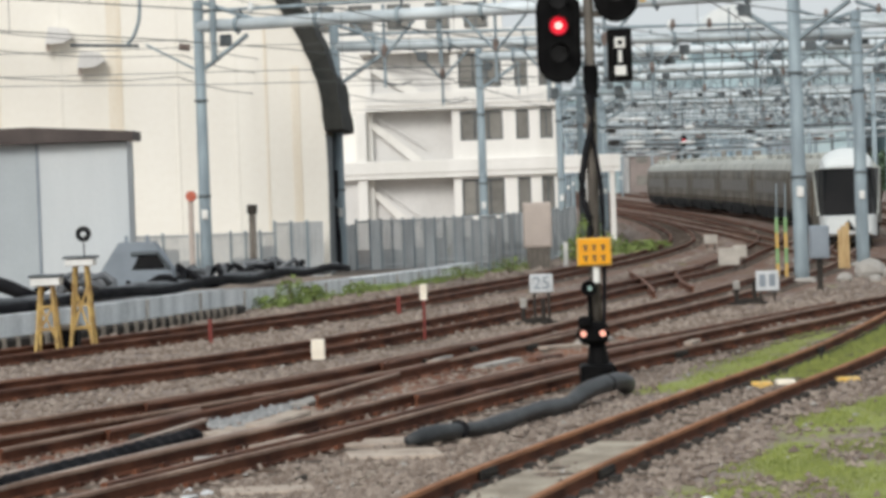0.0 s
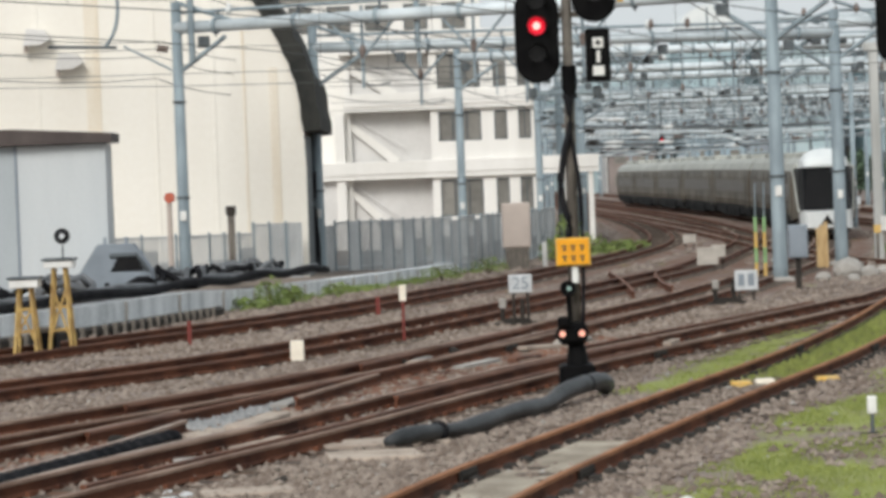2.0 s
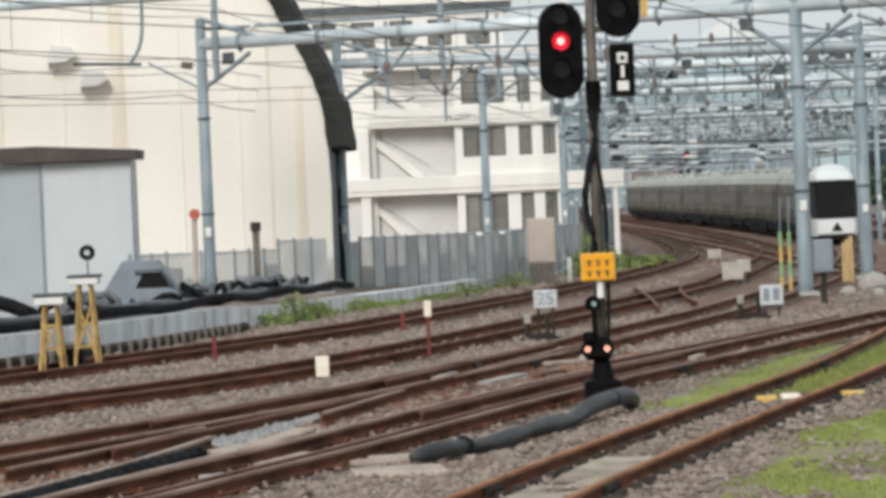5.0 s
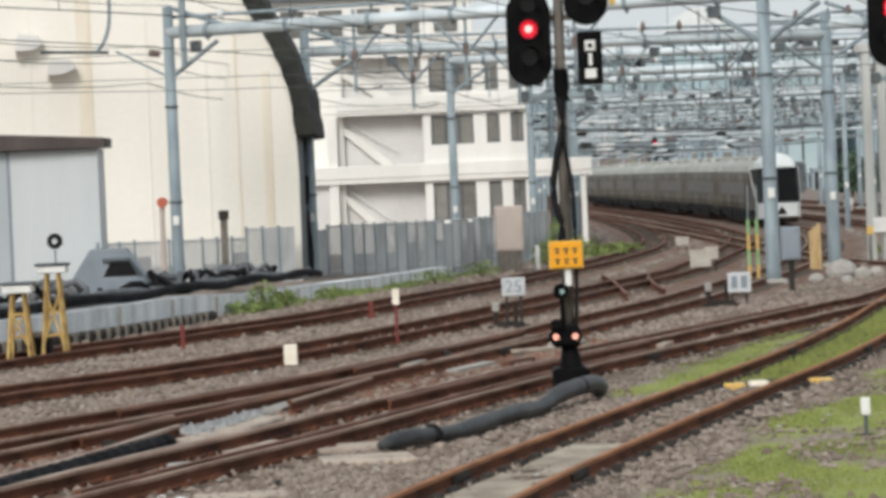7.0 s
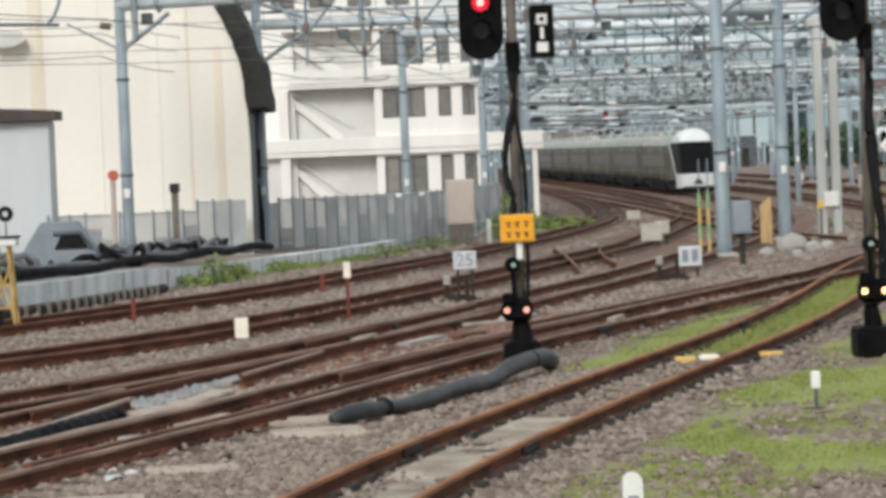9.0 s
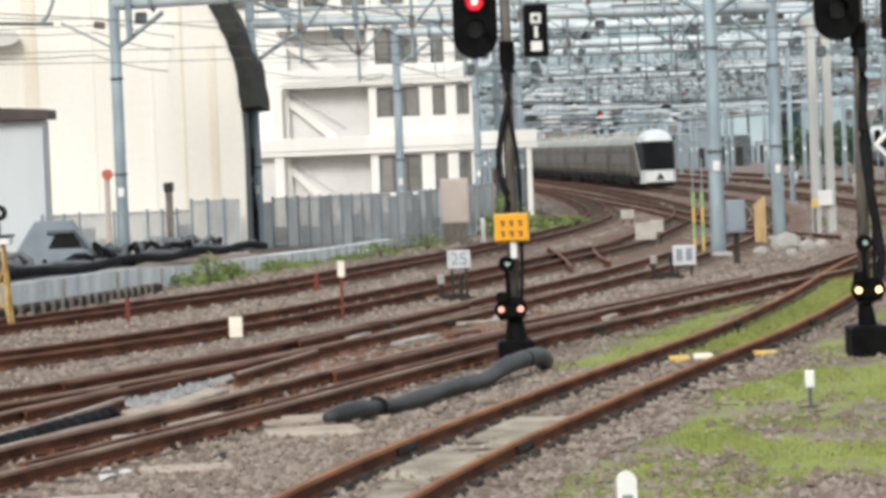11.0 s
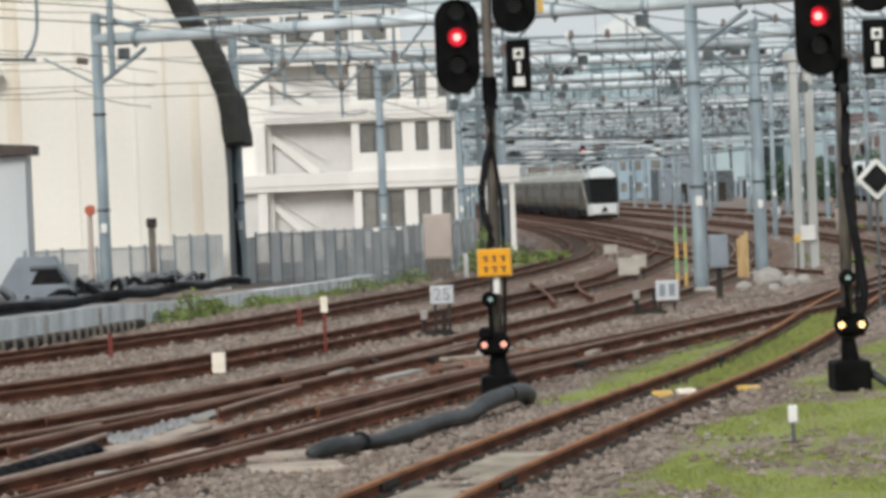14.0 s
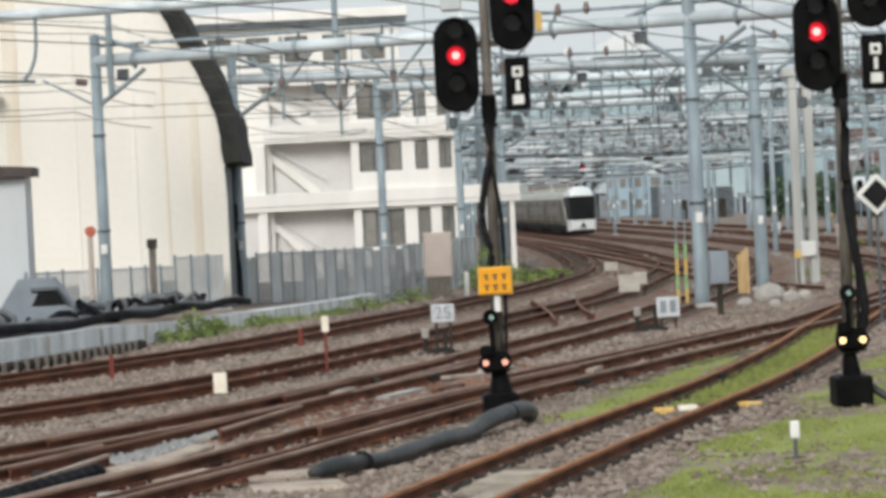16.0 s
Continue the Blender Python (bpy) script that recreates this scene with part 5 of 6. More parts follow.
def number_board(x, y, z, w, h, word, label):
    e = empty("number_board", pose(x, y, dip(y)), label, "sign", "number boards of the points")
    part("board", box(-w / 2, w / 2, -0.02, 0.02, z - h / 2, z + h / 2, 0.015), M_BOARD if y < 90 else M_FARBOARD, e)
    for x in (-w * 0.3, w * 0.3):
        part("leg", box(x - 0.025, x + 0.025, 0.02, 0.06, BED - 0.03, z - h / 2 + 0.05, 0.008), M_UNDER, e)
    if word:
        cu = bpy.data.curves.new("writing", "FONT")
        cu.body, cu.size, cu.extrude = word, h * 0.95, 0.003
        cu.align_x, cu.align_y = "CENTER", "CENTER"
        ob = new("writing", cu)
        ob.parent = e
        ob.matrix_local = Matrix.Translation((0, -0.025, z)) @ Matrix.Rotation(math.pi / 2, 4, "X")
        cu.materials.append(M_BOXGREY)
    return e


def points_lever(x, y):
    e = empty("switch_stand", pose(x, y, dip(y)), "low dark switch stand with pale weight", "switch stand", "switch stands")
    part("base", box(-0.35, 0.4, -0.12, 0.12, BED, BED + 0.06, 0.01), M_UNDER, e)
    part("lever", tube([(-0.22, 0, BED + 0.05), (-0.22, 0, 0.28)], 0.045, 8), M_UNDER, e)
    part("weight", box(-0.28, -0.15, -0.06, 0.06, 0.14, 0.32, 0.02), M_CONC, e, "pale weight")
    part("frame", tube([(-0.2, 0, BED + 0.08), (0.15, 0, BED + 0.1), (0.3, 0, BED + 0.04)], 0.05, 8), M_UNDER, e)
    part("support", box(0.1, 0.18, -0.05, 0.05, BED, 0.3, 0.01), M_UNDER, e)


number_board(1.73, 56.2, 0.58, 0.42, 0.33, "25", "white board numbered 25 beside the points")
points_lever(1.62, 56.4)
nb = number_board(6.36, 62, 0.30, 0.46, 0.40, "", "white board with grey figures beside the points")
for x in (-0.1, 0.09):
    part("writing", box(x - 0.06, x + 0.06, -0.026, -0.02, 0.19, 0.43), M_BOXGREY, nb)
points_lever(5.98, 62.2)
number_board(9.06, 100, 0.28, 0.68, 0.56, "", "blank-looking pale board beside the far points")
number_board(9.5, 101, 0.42, 0.45, 0.4, "", "small pale board with a dark spot beside the far points")
number_board(11.05, 130, 0.27, 0.56, 0.38, "", "small beige board beside the far crossover")
M_LIME = mat("pale_green_paint", (0.30, 0.50, 0.24), (0.22, 0.38, 0.17), 0.7, 0, 5, 30, 0)
for x, mt in ((9.12, M_LIME), (9.36, M_LIME)):
    st = empty("striped_pole", pose(x, 86, dip(86)), "thin pole painted in yellow and green bands", "pole", "striped poles")
    for k, z in enumerate((-0.2, 0.22, 0.64, 1.06)):
        part("band", tube([(0, 0, z), (0, 0, z + 0.42)], 0.05, 8), (M_PAD, mt, M_PAD, mt)[k], st)
    part("tip", tube([(0, 0, 1.48), (0.02, 0, 2.4)], 0.02, 6), M_GALV, st)
rb = empty("relay_box", pose(8.27, 69.3, dip(69)), "blue-grey relay box on a post beside the mast", "relay box")
part("case", box(-0.21, 0.21, -0.15, 0.15, 0.55, 1.28, 0.02), M_BOXGREY, rb)
part("door", box(-0.18, 0.18, -0.165, -0.15, 0.6, 1.23, 0.005), M_BOXGREY, rb)
part("post", box(-0.06, 0.06, -0.06, 0.06, BED - 0.05, 0.55), M_UNDER, rb)
ws = empty("timber_stack", pose(12.35, 97, dip(97)), "upright bundle of yellow-brown timbers", "timber")
for k in range(3):
    part("timber", box(-0.2 + k * 0.12, -0.09 + k * 0.12, -0.1, 0.12 * (k % 2), BED - 0.03, 1.05 + 0.1 * (k % 3), 0.01), M_STACK, ws)
for x, y, r in ((11.1, 82, 0.42), (11.55, 81.5, 0.25), (9.9, 78, 0.2), (10.4, 76, 0.16), (12.3, 84, 0.2)):
    b = bmesh.new()
    bmesh.ops.create_icosphere(b, subdivisions=2, radius=r, matrix=Matrix.Translation((x, y, dip(y) + BED + r * 0.4)) @ Matrix.Diagonal((1, 0.8, 0.75, 1)))
    for v in b.verts:
        v.co += 0.25 * r * noise.noise_vector(v.co * 2.3 / r * 0.5)
    tagged(part("rubble_block", b, M_CONC), "pale lump of rubble on the ballast", "rubble", "rubble beside the track")
cab = empty("equipment_cabinet", pose(3.38, 112, dip(112)), "beige equipment cabinet beside the fence", "cabinet")
part("case", box(-0.5, 0.5, -0.3, 0.3, 0.6, 2.2, 0.03), M_PINK, cab)
part("door", box(-0.44, 0.44, -0.32, -0.3, 0.68, 2.12, 0.01), M_PINK, cab)
part("plinth", box(-0.42, 0.42, -0.26, 0.26, BED, 0.6), M_POST, cab)
lp = empty("warning_lamp", pose(-6.68, 84, dip(84)), "round orange-red lamp on a thin post", "lamp")
part("post", tube([(0, 0, 0), (0, 0, 2.5)], 0.075, 8), M_PINK, lp)
part("lamp_head", tube([(0.02, -0.12, 2.58), (0.02, 0.1, 2.58)], 0.14, 14), mat("orange_red_plastic", (0.56, 0.15, 0.09), (0.36, 0.09, 0.06), 0.5), lp)
gp = empty("grey_post", pose(-5.05, 84, dip(84)), "dark grey post with a flat cap", "post")
part("shaft", box(-0.09, 0.09, -0.09, 0.09, 0, 2.05, 0.01), M_POST, gp)
part("cap", box(-0.13, 0.13, -0.13, 0.13, 2.05, 2.3, 0.02), M_UNDER, gp)
for x, y, w in ((3.85, 38.6, 0.26), (4.94, 38.9, 0.3), (-0.05, 21.6, 0.3)):
    tagged(part("track_cover", box(x - w / 2, x + w / 2, y - 0.12, y + 0.12, BED - 0.02, BED + 0.07, 0.02), M_PAD), "yellowish plastic cover lying at the track", "cover", "yellow covers at the track")
for x, y, w in ((4.16, 38.75, 0.24), (0.12, 21.75, 0.16)):
    tagged(part("track_cover", box(x - w / 2, x + w / 2, y - 0.14, y + 0.14, BED - 0.02, BED + 0.075, 0.02), M_IVORY), "cream plastic cover lying at the track", "cover", "yellow covers at the track")
for x, y, w, d, a in ((-0.5, 32.2, 1.3, 0.7, 14), (-0.55, 30.7, 0.9, 0.8, 6), (2.9, 37.8, 0.2, 0.3, -16), (-1.6, 32.6, 0.5, 1.3, -20), (-1.6, 27.5, 0.8, 0.5, 10), (-2.2, 34.6, 0.5, 1.9, -20), (-2.2, 25.2, 0.7, 0.6, 8), (5.35, 30.6, 1.3, 0.14, 3), (4.2, 37.0, 0.3, 0.5, -16)):
    ob = part("concrete_slab", box(-w / 2, w / 2, -d / 2, d / 2, -0.04, 0.03, 0.01), M_SANDY)
    ob.matrix_world = pose(x, y, BED + 0.015, 0, 0, a)
    tagged(ob, "flat tan stone slab sunk in ballast", "slab", "concrete slabs in the ballast")
ob = part("crossing_plate", box(-0.14, 0.14, -0.95, 0.95, -0.1, 0.08, 0.02), M_SANDY)
ob.matrix_world = pose(-1.87, 34.7, BED + 0.05, 0, 0, -11)
tagged(ob, "tan timber filler plate between rails", "plate")
PLATES = np.random.default_rng(5)
for i in range(26):
    t = PLATES.random()
    y = 30.5 + 22 * t
    xa = np.interp(y, [p.y for p in TRACE["third"]], [p.x for p in TRACE["third"]])
    xb = np.interp(y, [p.y for p in TRACE["fourth"]], [p.x for p in TRACE["fourth"]])
    ob = part("tie_plate", box(-0.09, 0.09, -0.45, 0.45, -0.03, 0.035, 0.012), (M_SANDY, M_DARKTOP, M_CONC)[i % 3])
    ob.matrix_world = pose(xa + (xb - xa) * PLATES.uniform(-0.1, 1.1), y, BED + 0.045, PLATES.uniform(-2, 2), 0, -20 + PLATES.normal(0, 14)) @ Matrix.Diagonal((PLATES.uniform(0.7, 1.5), PLATES.uniform(0.4, 1.7), 1, 1))
    tagged(ob, ("tan", "rusty brown", "pale grey")[i % 3] + " plate lying among the turnout rails", "plate", "plates among the turnout rails")
tg = spline([(-4.0, 28.2, -0.1), (-3.62, 29.5, -0.09), (-3.1, 31.4, -0.09), (-2.66, 33.2, -0.1)], 0.16)
ct = part("cable_trough", tube(tg, [0.09 + 0.02 * (i % 2) for i in range(len(tg))], 8), M_RUBBER)
tagged(ct, "ribbed black cable hose between rails", "cable")
def track_infill():
    """Pale trodden dirt that has filled the near track between its rails."""
    m = mat("pale_trodden_dirt", (0.43, 0.385, 0.31), (0.21, 0.175, 0.135), 0.95, 0, 1.8, 25, 0.5)
    line = [p for p in TRACE["near"] if 14 < p.y < 31.5]
    verts, faces = [], []
    for i, p in enumerate(line):
        d = (line[min(i + 1, len(line) - 1)] - line[max(i - 1, 0)]).normalized()
        r = Vector((d.y, -d.x, 0))
        for k in range(9):
            o = -0.44 + 0.88 * k / 8
            gap = noise.noise((p.x * 0.9 + o, p.y * 0.45, 4.0))
            verts.append(p + r * o + Vector((0, 0, -0.122 - 0.22 * max(0, 0.04 - gap) - 0.05 * (k in (0, 8)) + 0.012 * noise.noise((p.x * 5, p.y * 3, o * 9)))))
        if i:
            faces += [((i - 1) * 9 + k, (i - 1) * 9 + k + 1, i * 9 + k + 1, i * 9 + k) for k in range(8)]
    me = bpy.data.meshes.new("track_infill")
    me.from_pydata(verts, [], faces)
    me.polygons.foreach_set("use_smooth", [True] * len(me.polygons))
    me.materials.append(m)
    tagged(new("track_infill", me), "pale trodden dirt between the rusty rails", "dirt", kind="structure")


track_infill()
yb = empty("junction_box", pose(8.75, 45.5, 0), "yellow trackside junction box with red rod", "junction box")
part("case", box(-0.2, 0.2, -0.15, 0.15, BED, 0.28, 0.03), M_PAD, yb)
part("rod", tube([(-0.6, 1.5, 0.2), (0.1, 2.5, 0.45)], 0.05, 6), M_RED, yb, "faded red rod")
dm = empty("diamond_sign", pose(10.25, 60, dip(60)), "white board with black diamond on a post", "sign")
b = box(-0.36, 0.36, -0.02, 0.02, -0.36, 0.36, 0.03)
bmesh.ops.transform(b, matrix=Matrix.Translation((0, 0, 2.32)) @ Matrix.Rotation(math.pi / 4, 4, "Y") @ Matrix.Diagonal((0.8, 1, 0.8, 1)), verts=b.verts)
bd = part("board", b, M_SIGN, dm, "white diamond board")
b = box(-0.2, 0.2, -0.03, 0.0, -0.2, 0.2)
bmesh.ops.transform(b, matrix=Matrix.Translation((0, -0.02, 2.32)) @ Matrix.Rotation(math.pi / 4, 4, "Y"), verts=b.verts)
part("black_diamond", b, M_INK, bd)
part("post", tube([(0, 0.05, BED - 0.05), (0, 0.05, 2.5)], 0.03, 8), M_DULL, dm)


# ---- weeds and trees ----
def clump(name, places, size, count, material, label, category, stem=0.0):
    for x, y, z, wide, high in places:
        t = empty(name, pose(x, y, z), label, category, "weeds beside the tracks" if category == "weed" else "far trees")
        st = bmesh.new()
        for k in range(5):
            a = RNG.uniform(0, math.tau)
            tube([(0, 0, -0.05), (0.1 * wide * math.cos(a), 0.1 * wide * math.sin(a), high * 0.5), (0.3 * wide * math.cos(a), 0.3 * wide * math.sin(a), high * 0.85)], [0.02 + 0.03 * stem, 0.015 + 0.02 * stem, 0.006], 5, st)
        part("stem", st, M_WOOD, t)
        b = bmesh.new()
        for k in range(count):
            r, a, h = RNG.random() ** 0.5, RNG.uniform(0, math.tau), RNG.random()
            c = Vector((wide / 2 * r * math.cos(a), wide / 2 * r * math.sin(a), high * (0.12 + 0.85 * h * (1 - 0.45 * r * r))))
            u = Vector(RNG.normal(0, 1, 3)).normalized() * size
            v = Vector(RNG.normal(0, 1, 3)).normalized().cross(u).normalized() * size * 0.45
            b.faces.new([b.verts.new(c + q) for q in (-u, v, u, -v)])
        part("leaves", b, material, t)


clump("weed_clump", [(-3.95, 70.5, dip(70) - 0.15, 1.1, 0.3), (-3.5, 72, dip(72) - 0.15, 0.7, 0.75), (-3.1, 75, dip(75) - 0.1, 0.6, 0.4), (0.6, 97, dip(97) - 0.1, 1.4, 0.5), (2.2, 104, dip(104) - 0.1, 1.3, 0.6), (0.25, 110, dip(110) + 0.1, 0.8, 1.5), (2.2, 116, dip(116) + 0.1, 1.2, 1.1), (-2.2, 82, dip(82) - 0.1, 0.9, 0.3), (-6.6, 70.5, dip(70) + 0.1, 1.6, 0.4)], 0.055, 260, M_WEED, "green weeds growing at the wall's foot", "weed")
clump("bush", [(5.6, 120, dip(120) - 0.15, 1.1, 2.0), (6.6, 124, dip(124) - 0.15, 1.6, 1.0), (7.7, 129, dip(129) - 0.15, 2.2, 0.5), (4.9, 118, dip(118) - 0.15, 1.0, 1.0), (8.8, 136, dip(136) - 0.15, 2.2, 0.35)], 0.11, 240, M_WEED, "green trackside bush with long thin shoots", "weed")
clump("tree", [(41.5, 297, -0.7, 3.5, 4.4), (46.8, 305, -0.7, 3.5, 4.6), (45, 290, -0.7, 5, 4.2), (51, 300, -0.7, 6, 5), (58, 310, -0.7, 6, 4.5), (64, 320, -0.7, 7, 5), (50, 330, -0.7, 7, 3.5)], 0.35, 900, M_TREE, "dark green far tree beyond the yard", "tree", 3.0)


def weed_fringe():
    """Uneven low growth along the foot and the top of the retaining wall."""
    blade = np.array([(-0.16, 0, 0), (0.16, 0, 0), (0.3, 0.1, 1), (-0.2, -0.3, 0.85)], float)
    n = 5200
    y = 69 + 45 * RNG.random(n)
    lump = np.array([noise.noise((b * 0.35, 2.0, 0.0)) + 0.6 * noise.noise((b * 1.3, 7.0, 0.0)) for b in y])
    keep = lump + RNG.uniform(-0.35, 0.35, n) > 0.12
    y, lump = y[keep], lump[keep]
    x = np.interp(y, [q[1] for q in WALL], [q[0] for q in WALL]) + 0.12 + np.abs(RNG.normal(0, 0.28, len(y)))
    z = np.array([dip(b) for b in y]) + BED - 0.01
    scatter_stuff("weed_fringe", np.stack([x, y, z, RNG.uniform(0.05, 0.16, len(y)) * (1 + np.clip(lump, 0, 1))], -1), blade, [(0, 1, 2), (1, 0, 3)], M_WEED, "uneven fringe of green weeds along the wall", "weed")


weed_fringe()


def debris(x, y, r, material, label):
    """A crumpled scrap lying on the ballast."""
    b = bmesh.new()
    bmesh.ops.create_icosphere(b, subdivisions=2, radius=r, matrix=Matrix.Translation((x, y, BED + 0.03 + r * 0.3)) @ Matrix.Diagonal((1.2, 1.0, 0.5, 1)))
    for v in b.verts:
        v.co += 0.6 * r * noise.noise_vector(v.co * 11.0)
    tagged(part("scrap", b, material), label, "scrap", "scraps on the ballast")


for x, y, r in ((-2.25, 26.9, 0.07), (-2.12, 27.3, 0.05), (-2.32, 27.6, 0.04)):
    debris(x, y, r, M_BOARD, "crumpled white scrap lying on dusty ballast")
for x, y, r in ((-1.35, 28.4, 0.05), (-0.4, 45.3, 0.12), (0.35, 47.6, 0.12), (-2.9, 34.2, 0.09), (-3.3, 33.4, 0.08)):
    debris(x, y, r, M_UNDER, "dark lump of scrap lying between the rails")


# ---- far town ----
def far_block(x0, x1, y, z1, rows, cols):
    e = empty("far_building", Matrix.Identity(4), "pale hazy building beyond the railway yard", "building", "far buildings")
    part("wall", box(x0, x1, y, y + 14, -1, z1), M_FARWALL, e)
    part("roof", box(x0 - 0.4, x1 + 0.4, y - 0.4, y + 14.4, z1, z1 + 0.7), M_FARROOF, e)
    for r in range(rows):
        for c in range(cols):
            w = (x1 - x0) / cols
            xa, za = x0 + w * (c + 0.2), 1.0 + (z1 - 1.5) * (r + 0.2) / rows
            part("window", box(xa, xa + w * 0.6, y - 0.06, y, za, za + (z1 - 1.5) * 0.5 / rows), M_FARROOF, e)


for x0, x1, y, z, r, c in ((31, 39.5, 470, 20, 4, 4), (14, 26, 520, 13, 3, 5), (40, 58, 500, 14, 3, 6), (60, 80, 480, 12, 3, 6), (82, 110, 520, 15, 4, 8), (0, 13, 560, 12, 3, 5), (-14, -1, 600, 13, 3, 5), (22, 34, 640, 17, 4, 4)):
    far_block(x0, x1, y, z, r, c)


def white_roof_hall(x0, x1, y, z0, z1, bays):
    """A tall glazed hall with a pale bowed roof and a dark eave."""
    e = empty("far_building", Matrix.Identity(4), "glazed hall with a white bowed roof beyond the yard", "building", "far halls with white roofs")
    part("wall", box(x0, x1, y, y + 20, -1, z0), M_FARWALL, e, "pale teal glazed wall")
    part("eave", box(x0 - 0.8, x1 + 0.8, y - 0.8, y + 20.8, z0, z0 + 0.45), M_DULL, e, "dark eave")
    arch = [(x0 - 0.6 + (x1 - x0 + 1.2) * k / 10, z0 + 0.45 + (z1 - z0 - 0.45) * math.sin(math.pi * k / 10) ** 0.6) for k in range(11)]
    part("roof", prism(arch, y - 0.6, y + 20.6), M_NOSE, e, "white bowed roof")
    for k in range(bays + 1):
        x = x0 + (x1 - x0) * k / bays
        part("mullion", box(x - 0.16, x + 0.16, y - 0.15, y, 0, z0), M_DULL, e)
    for z in (z0 * 0.55, z0 * 0.78):
        part("transom", box(x0, x1, y - 0.1, y - 0.004, z - 0.15, z + 0.15), M_FARROOF, e)


for x0, x1, y, z0, z1, n in ((37.2, 45.0, 440, 21.3, 25.0, 3), (48.5, 60, 445, 19.0, 21.5, 5), (24.5, 33.5, 445, 18.0, 20.2, 4), (64, 84, 450, 17.5, 20.5, 7)):
    white_roof_hall(x0, x1, y, z0, z1, n)


# ---- clutter of the far yard ----
def yard_box(x, y, w, h, material, label):
    e = empty("yard_cabinet", pose(x, y, dip(y)), label, "cabinet", "cabinets of the far yard")
    part("case", box(-w / 2, w / 2, -0.2, 0.2, 0.25, h, 0.02), material, e)
    part("plinth", box(-w / 2 + 0.05, w / 2 - 0.05, -0.17, 0.17, BED - 0.05, 0.25), M_CONC, e)
    part("lid", box(-w / 2 - 0.04, w / 2 + 0.04, -0.24, 0.24, h, h + 0.06, 0.01), M_DULL, e)


for i in range(46):
    yy = 92 + 150 * RNG.random() ** 1.3
    xx = yy * RNG.uniform(0.125, 0.215)
    if min(abs(xx - np.interp(yy, [p.y for p in TRACE[k]], [p.x for p in TRACE[k]])) for k in ("second", "third", "fourth")) < 1.9 or 10.5 < xx < 16 and yy > 130:
        continue
    kind = i % 4
    if kind == 2 and yy < 165:
        kind = 1
    if kind == 0:
        yard_box(xx, yy, RNG.uniform(0.35, 0.6), RNG.uniform(0.6, 1.05), (M_BOXGREY, M_PINK, M_PALECONC)[i % 3], ("blue-grey", "beige", "pale")[i % 3] + " trackside cabinet in the far yard")
    elif kind == 1:
        stake(xx, yy, RNG.uniform(0.6, 1.1), 0.09, M_POST, "weathered brown trackside post", (0.22, 0.26, (M_FARBOARD, M_PAD)[i % 2]), "posts of the far yard")
    elif kind == 2:
        e = empty("signal_post", pose(xx, yy, dip(yy)), "small black signal on a grey post in the far yard", "signal", "small far signals")
        part("post", tube([(0, 0, BED), (0, 0, 3.1)], 0.06, 8), M_GALV, e)
        part("head", lozenge(0, -0.1, 2.2, 3.2, 0.4, 0.08), M_BLACK, e)
    else:
        clump("weed_clump", [(xx, yy, dip(yy) - 0.15, 1.3, 0.35)], 0.09, 70, M_WEED, "olive weeds in the far yard", "weed")
for i in range(30):
    yy = RNG.uniform(335, 440)
    xx, w, h = yy * RNG.uniform(0.102, 0.2), RNG.uniform(1.0, 3.6), RNG.uniform(1.6, 4.6)
    e = empty("equipment_hut", pose(xx, yy, dip(yy)), ("small grey equipment hut in the far yard", "small dark equipment hut in the far yard", "small pale blue-grey equipment hut in the far yard")[i % 3], "hut", "equipment huts of the far yard")
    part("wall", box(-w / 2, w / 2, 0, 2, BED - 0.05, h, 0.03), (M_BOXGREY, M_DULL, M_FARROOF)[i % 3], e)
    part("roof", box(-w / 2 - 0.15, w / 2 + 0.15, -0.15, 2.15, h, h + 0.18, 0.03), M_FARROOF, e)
    part("door", box(-0.4, 0.4, -0.04, 0.0, BED, min(2.0, h - 0.2)), M_UNDER, e)
tw = empty("parked_train_car", pose(49.5, 285, dip(285), 0, 0, 0), "white parked train car with blue band", "train car")
part("body", prism([(1.4, 1.3), (1.4, 2.9), (0.9, 3.6), (-0.9, 3.6), (-1.4, 2.9), (-1.4, 1.3)], 0, 20), M_NOSE, tw)
part("blue_band", prism([(1.42, 0.4), (1.42, 1.3), (-1.42, 1.3), (-1.42, 0.4)], -0.02, 20), M_BOXGREY, tw, "blue-grey band")
part("windscreen", box(-1.1, 1.1, -0.06, 0.0, 1.9, 2.8, 0.02), M_TRGLASS, tw)
part("underframe", box(-1.2, 1.2, 0.2, 19.8, -0.1, 0.4), M_UNDER, tw)
to = copy_thing(tw, pose(52.8, 282, dip(282)))
tagged(to, "second white parked train car with blue band", "train car")
M_HOUSE = [mat("far_house_render", (0.62, 0.63, 0.62), (0.50, 0.51, 0.51), 0.85, 0, 0.3, 3, 0), mat("far_house_grey", (0.30, 0.33, 0.36), (0.23, 0.26, 0.29), 0.85, 0, 0.3, 3, 0), mat("far_house_brown", (0.30, 0.255, 0.235), (0.22, 0.19, 0.18), 0.85, 0, 0.3, 3, 0), mat("far_house_blue", (0.36, 0.47, 0.54), (0.28, 0.38, 0.45), 0.85, 0, 0.3, 3, 0)]
M_TILE = [mat("far_dark_roof_tile", (0.085, 0.095, 0.11), (0.14, 0.15, 0.165), 0.8, 0, 0.5, 4, 0), mat("far_pale_roof_sheet", (0.60, 0.65, 0.68), (0.45, 0.50, 0.53), 0.7, 0, 0.5, 4, 0), mat("far_russet_roof", (0.20, 0.125, 0.11), (0.15, 0.10, 0.09), 0.8, 0, 0.5, 4, 0)]


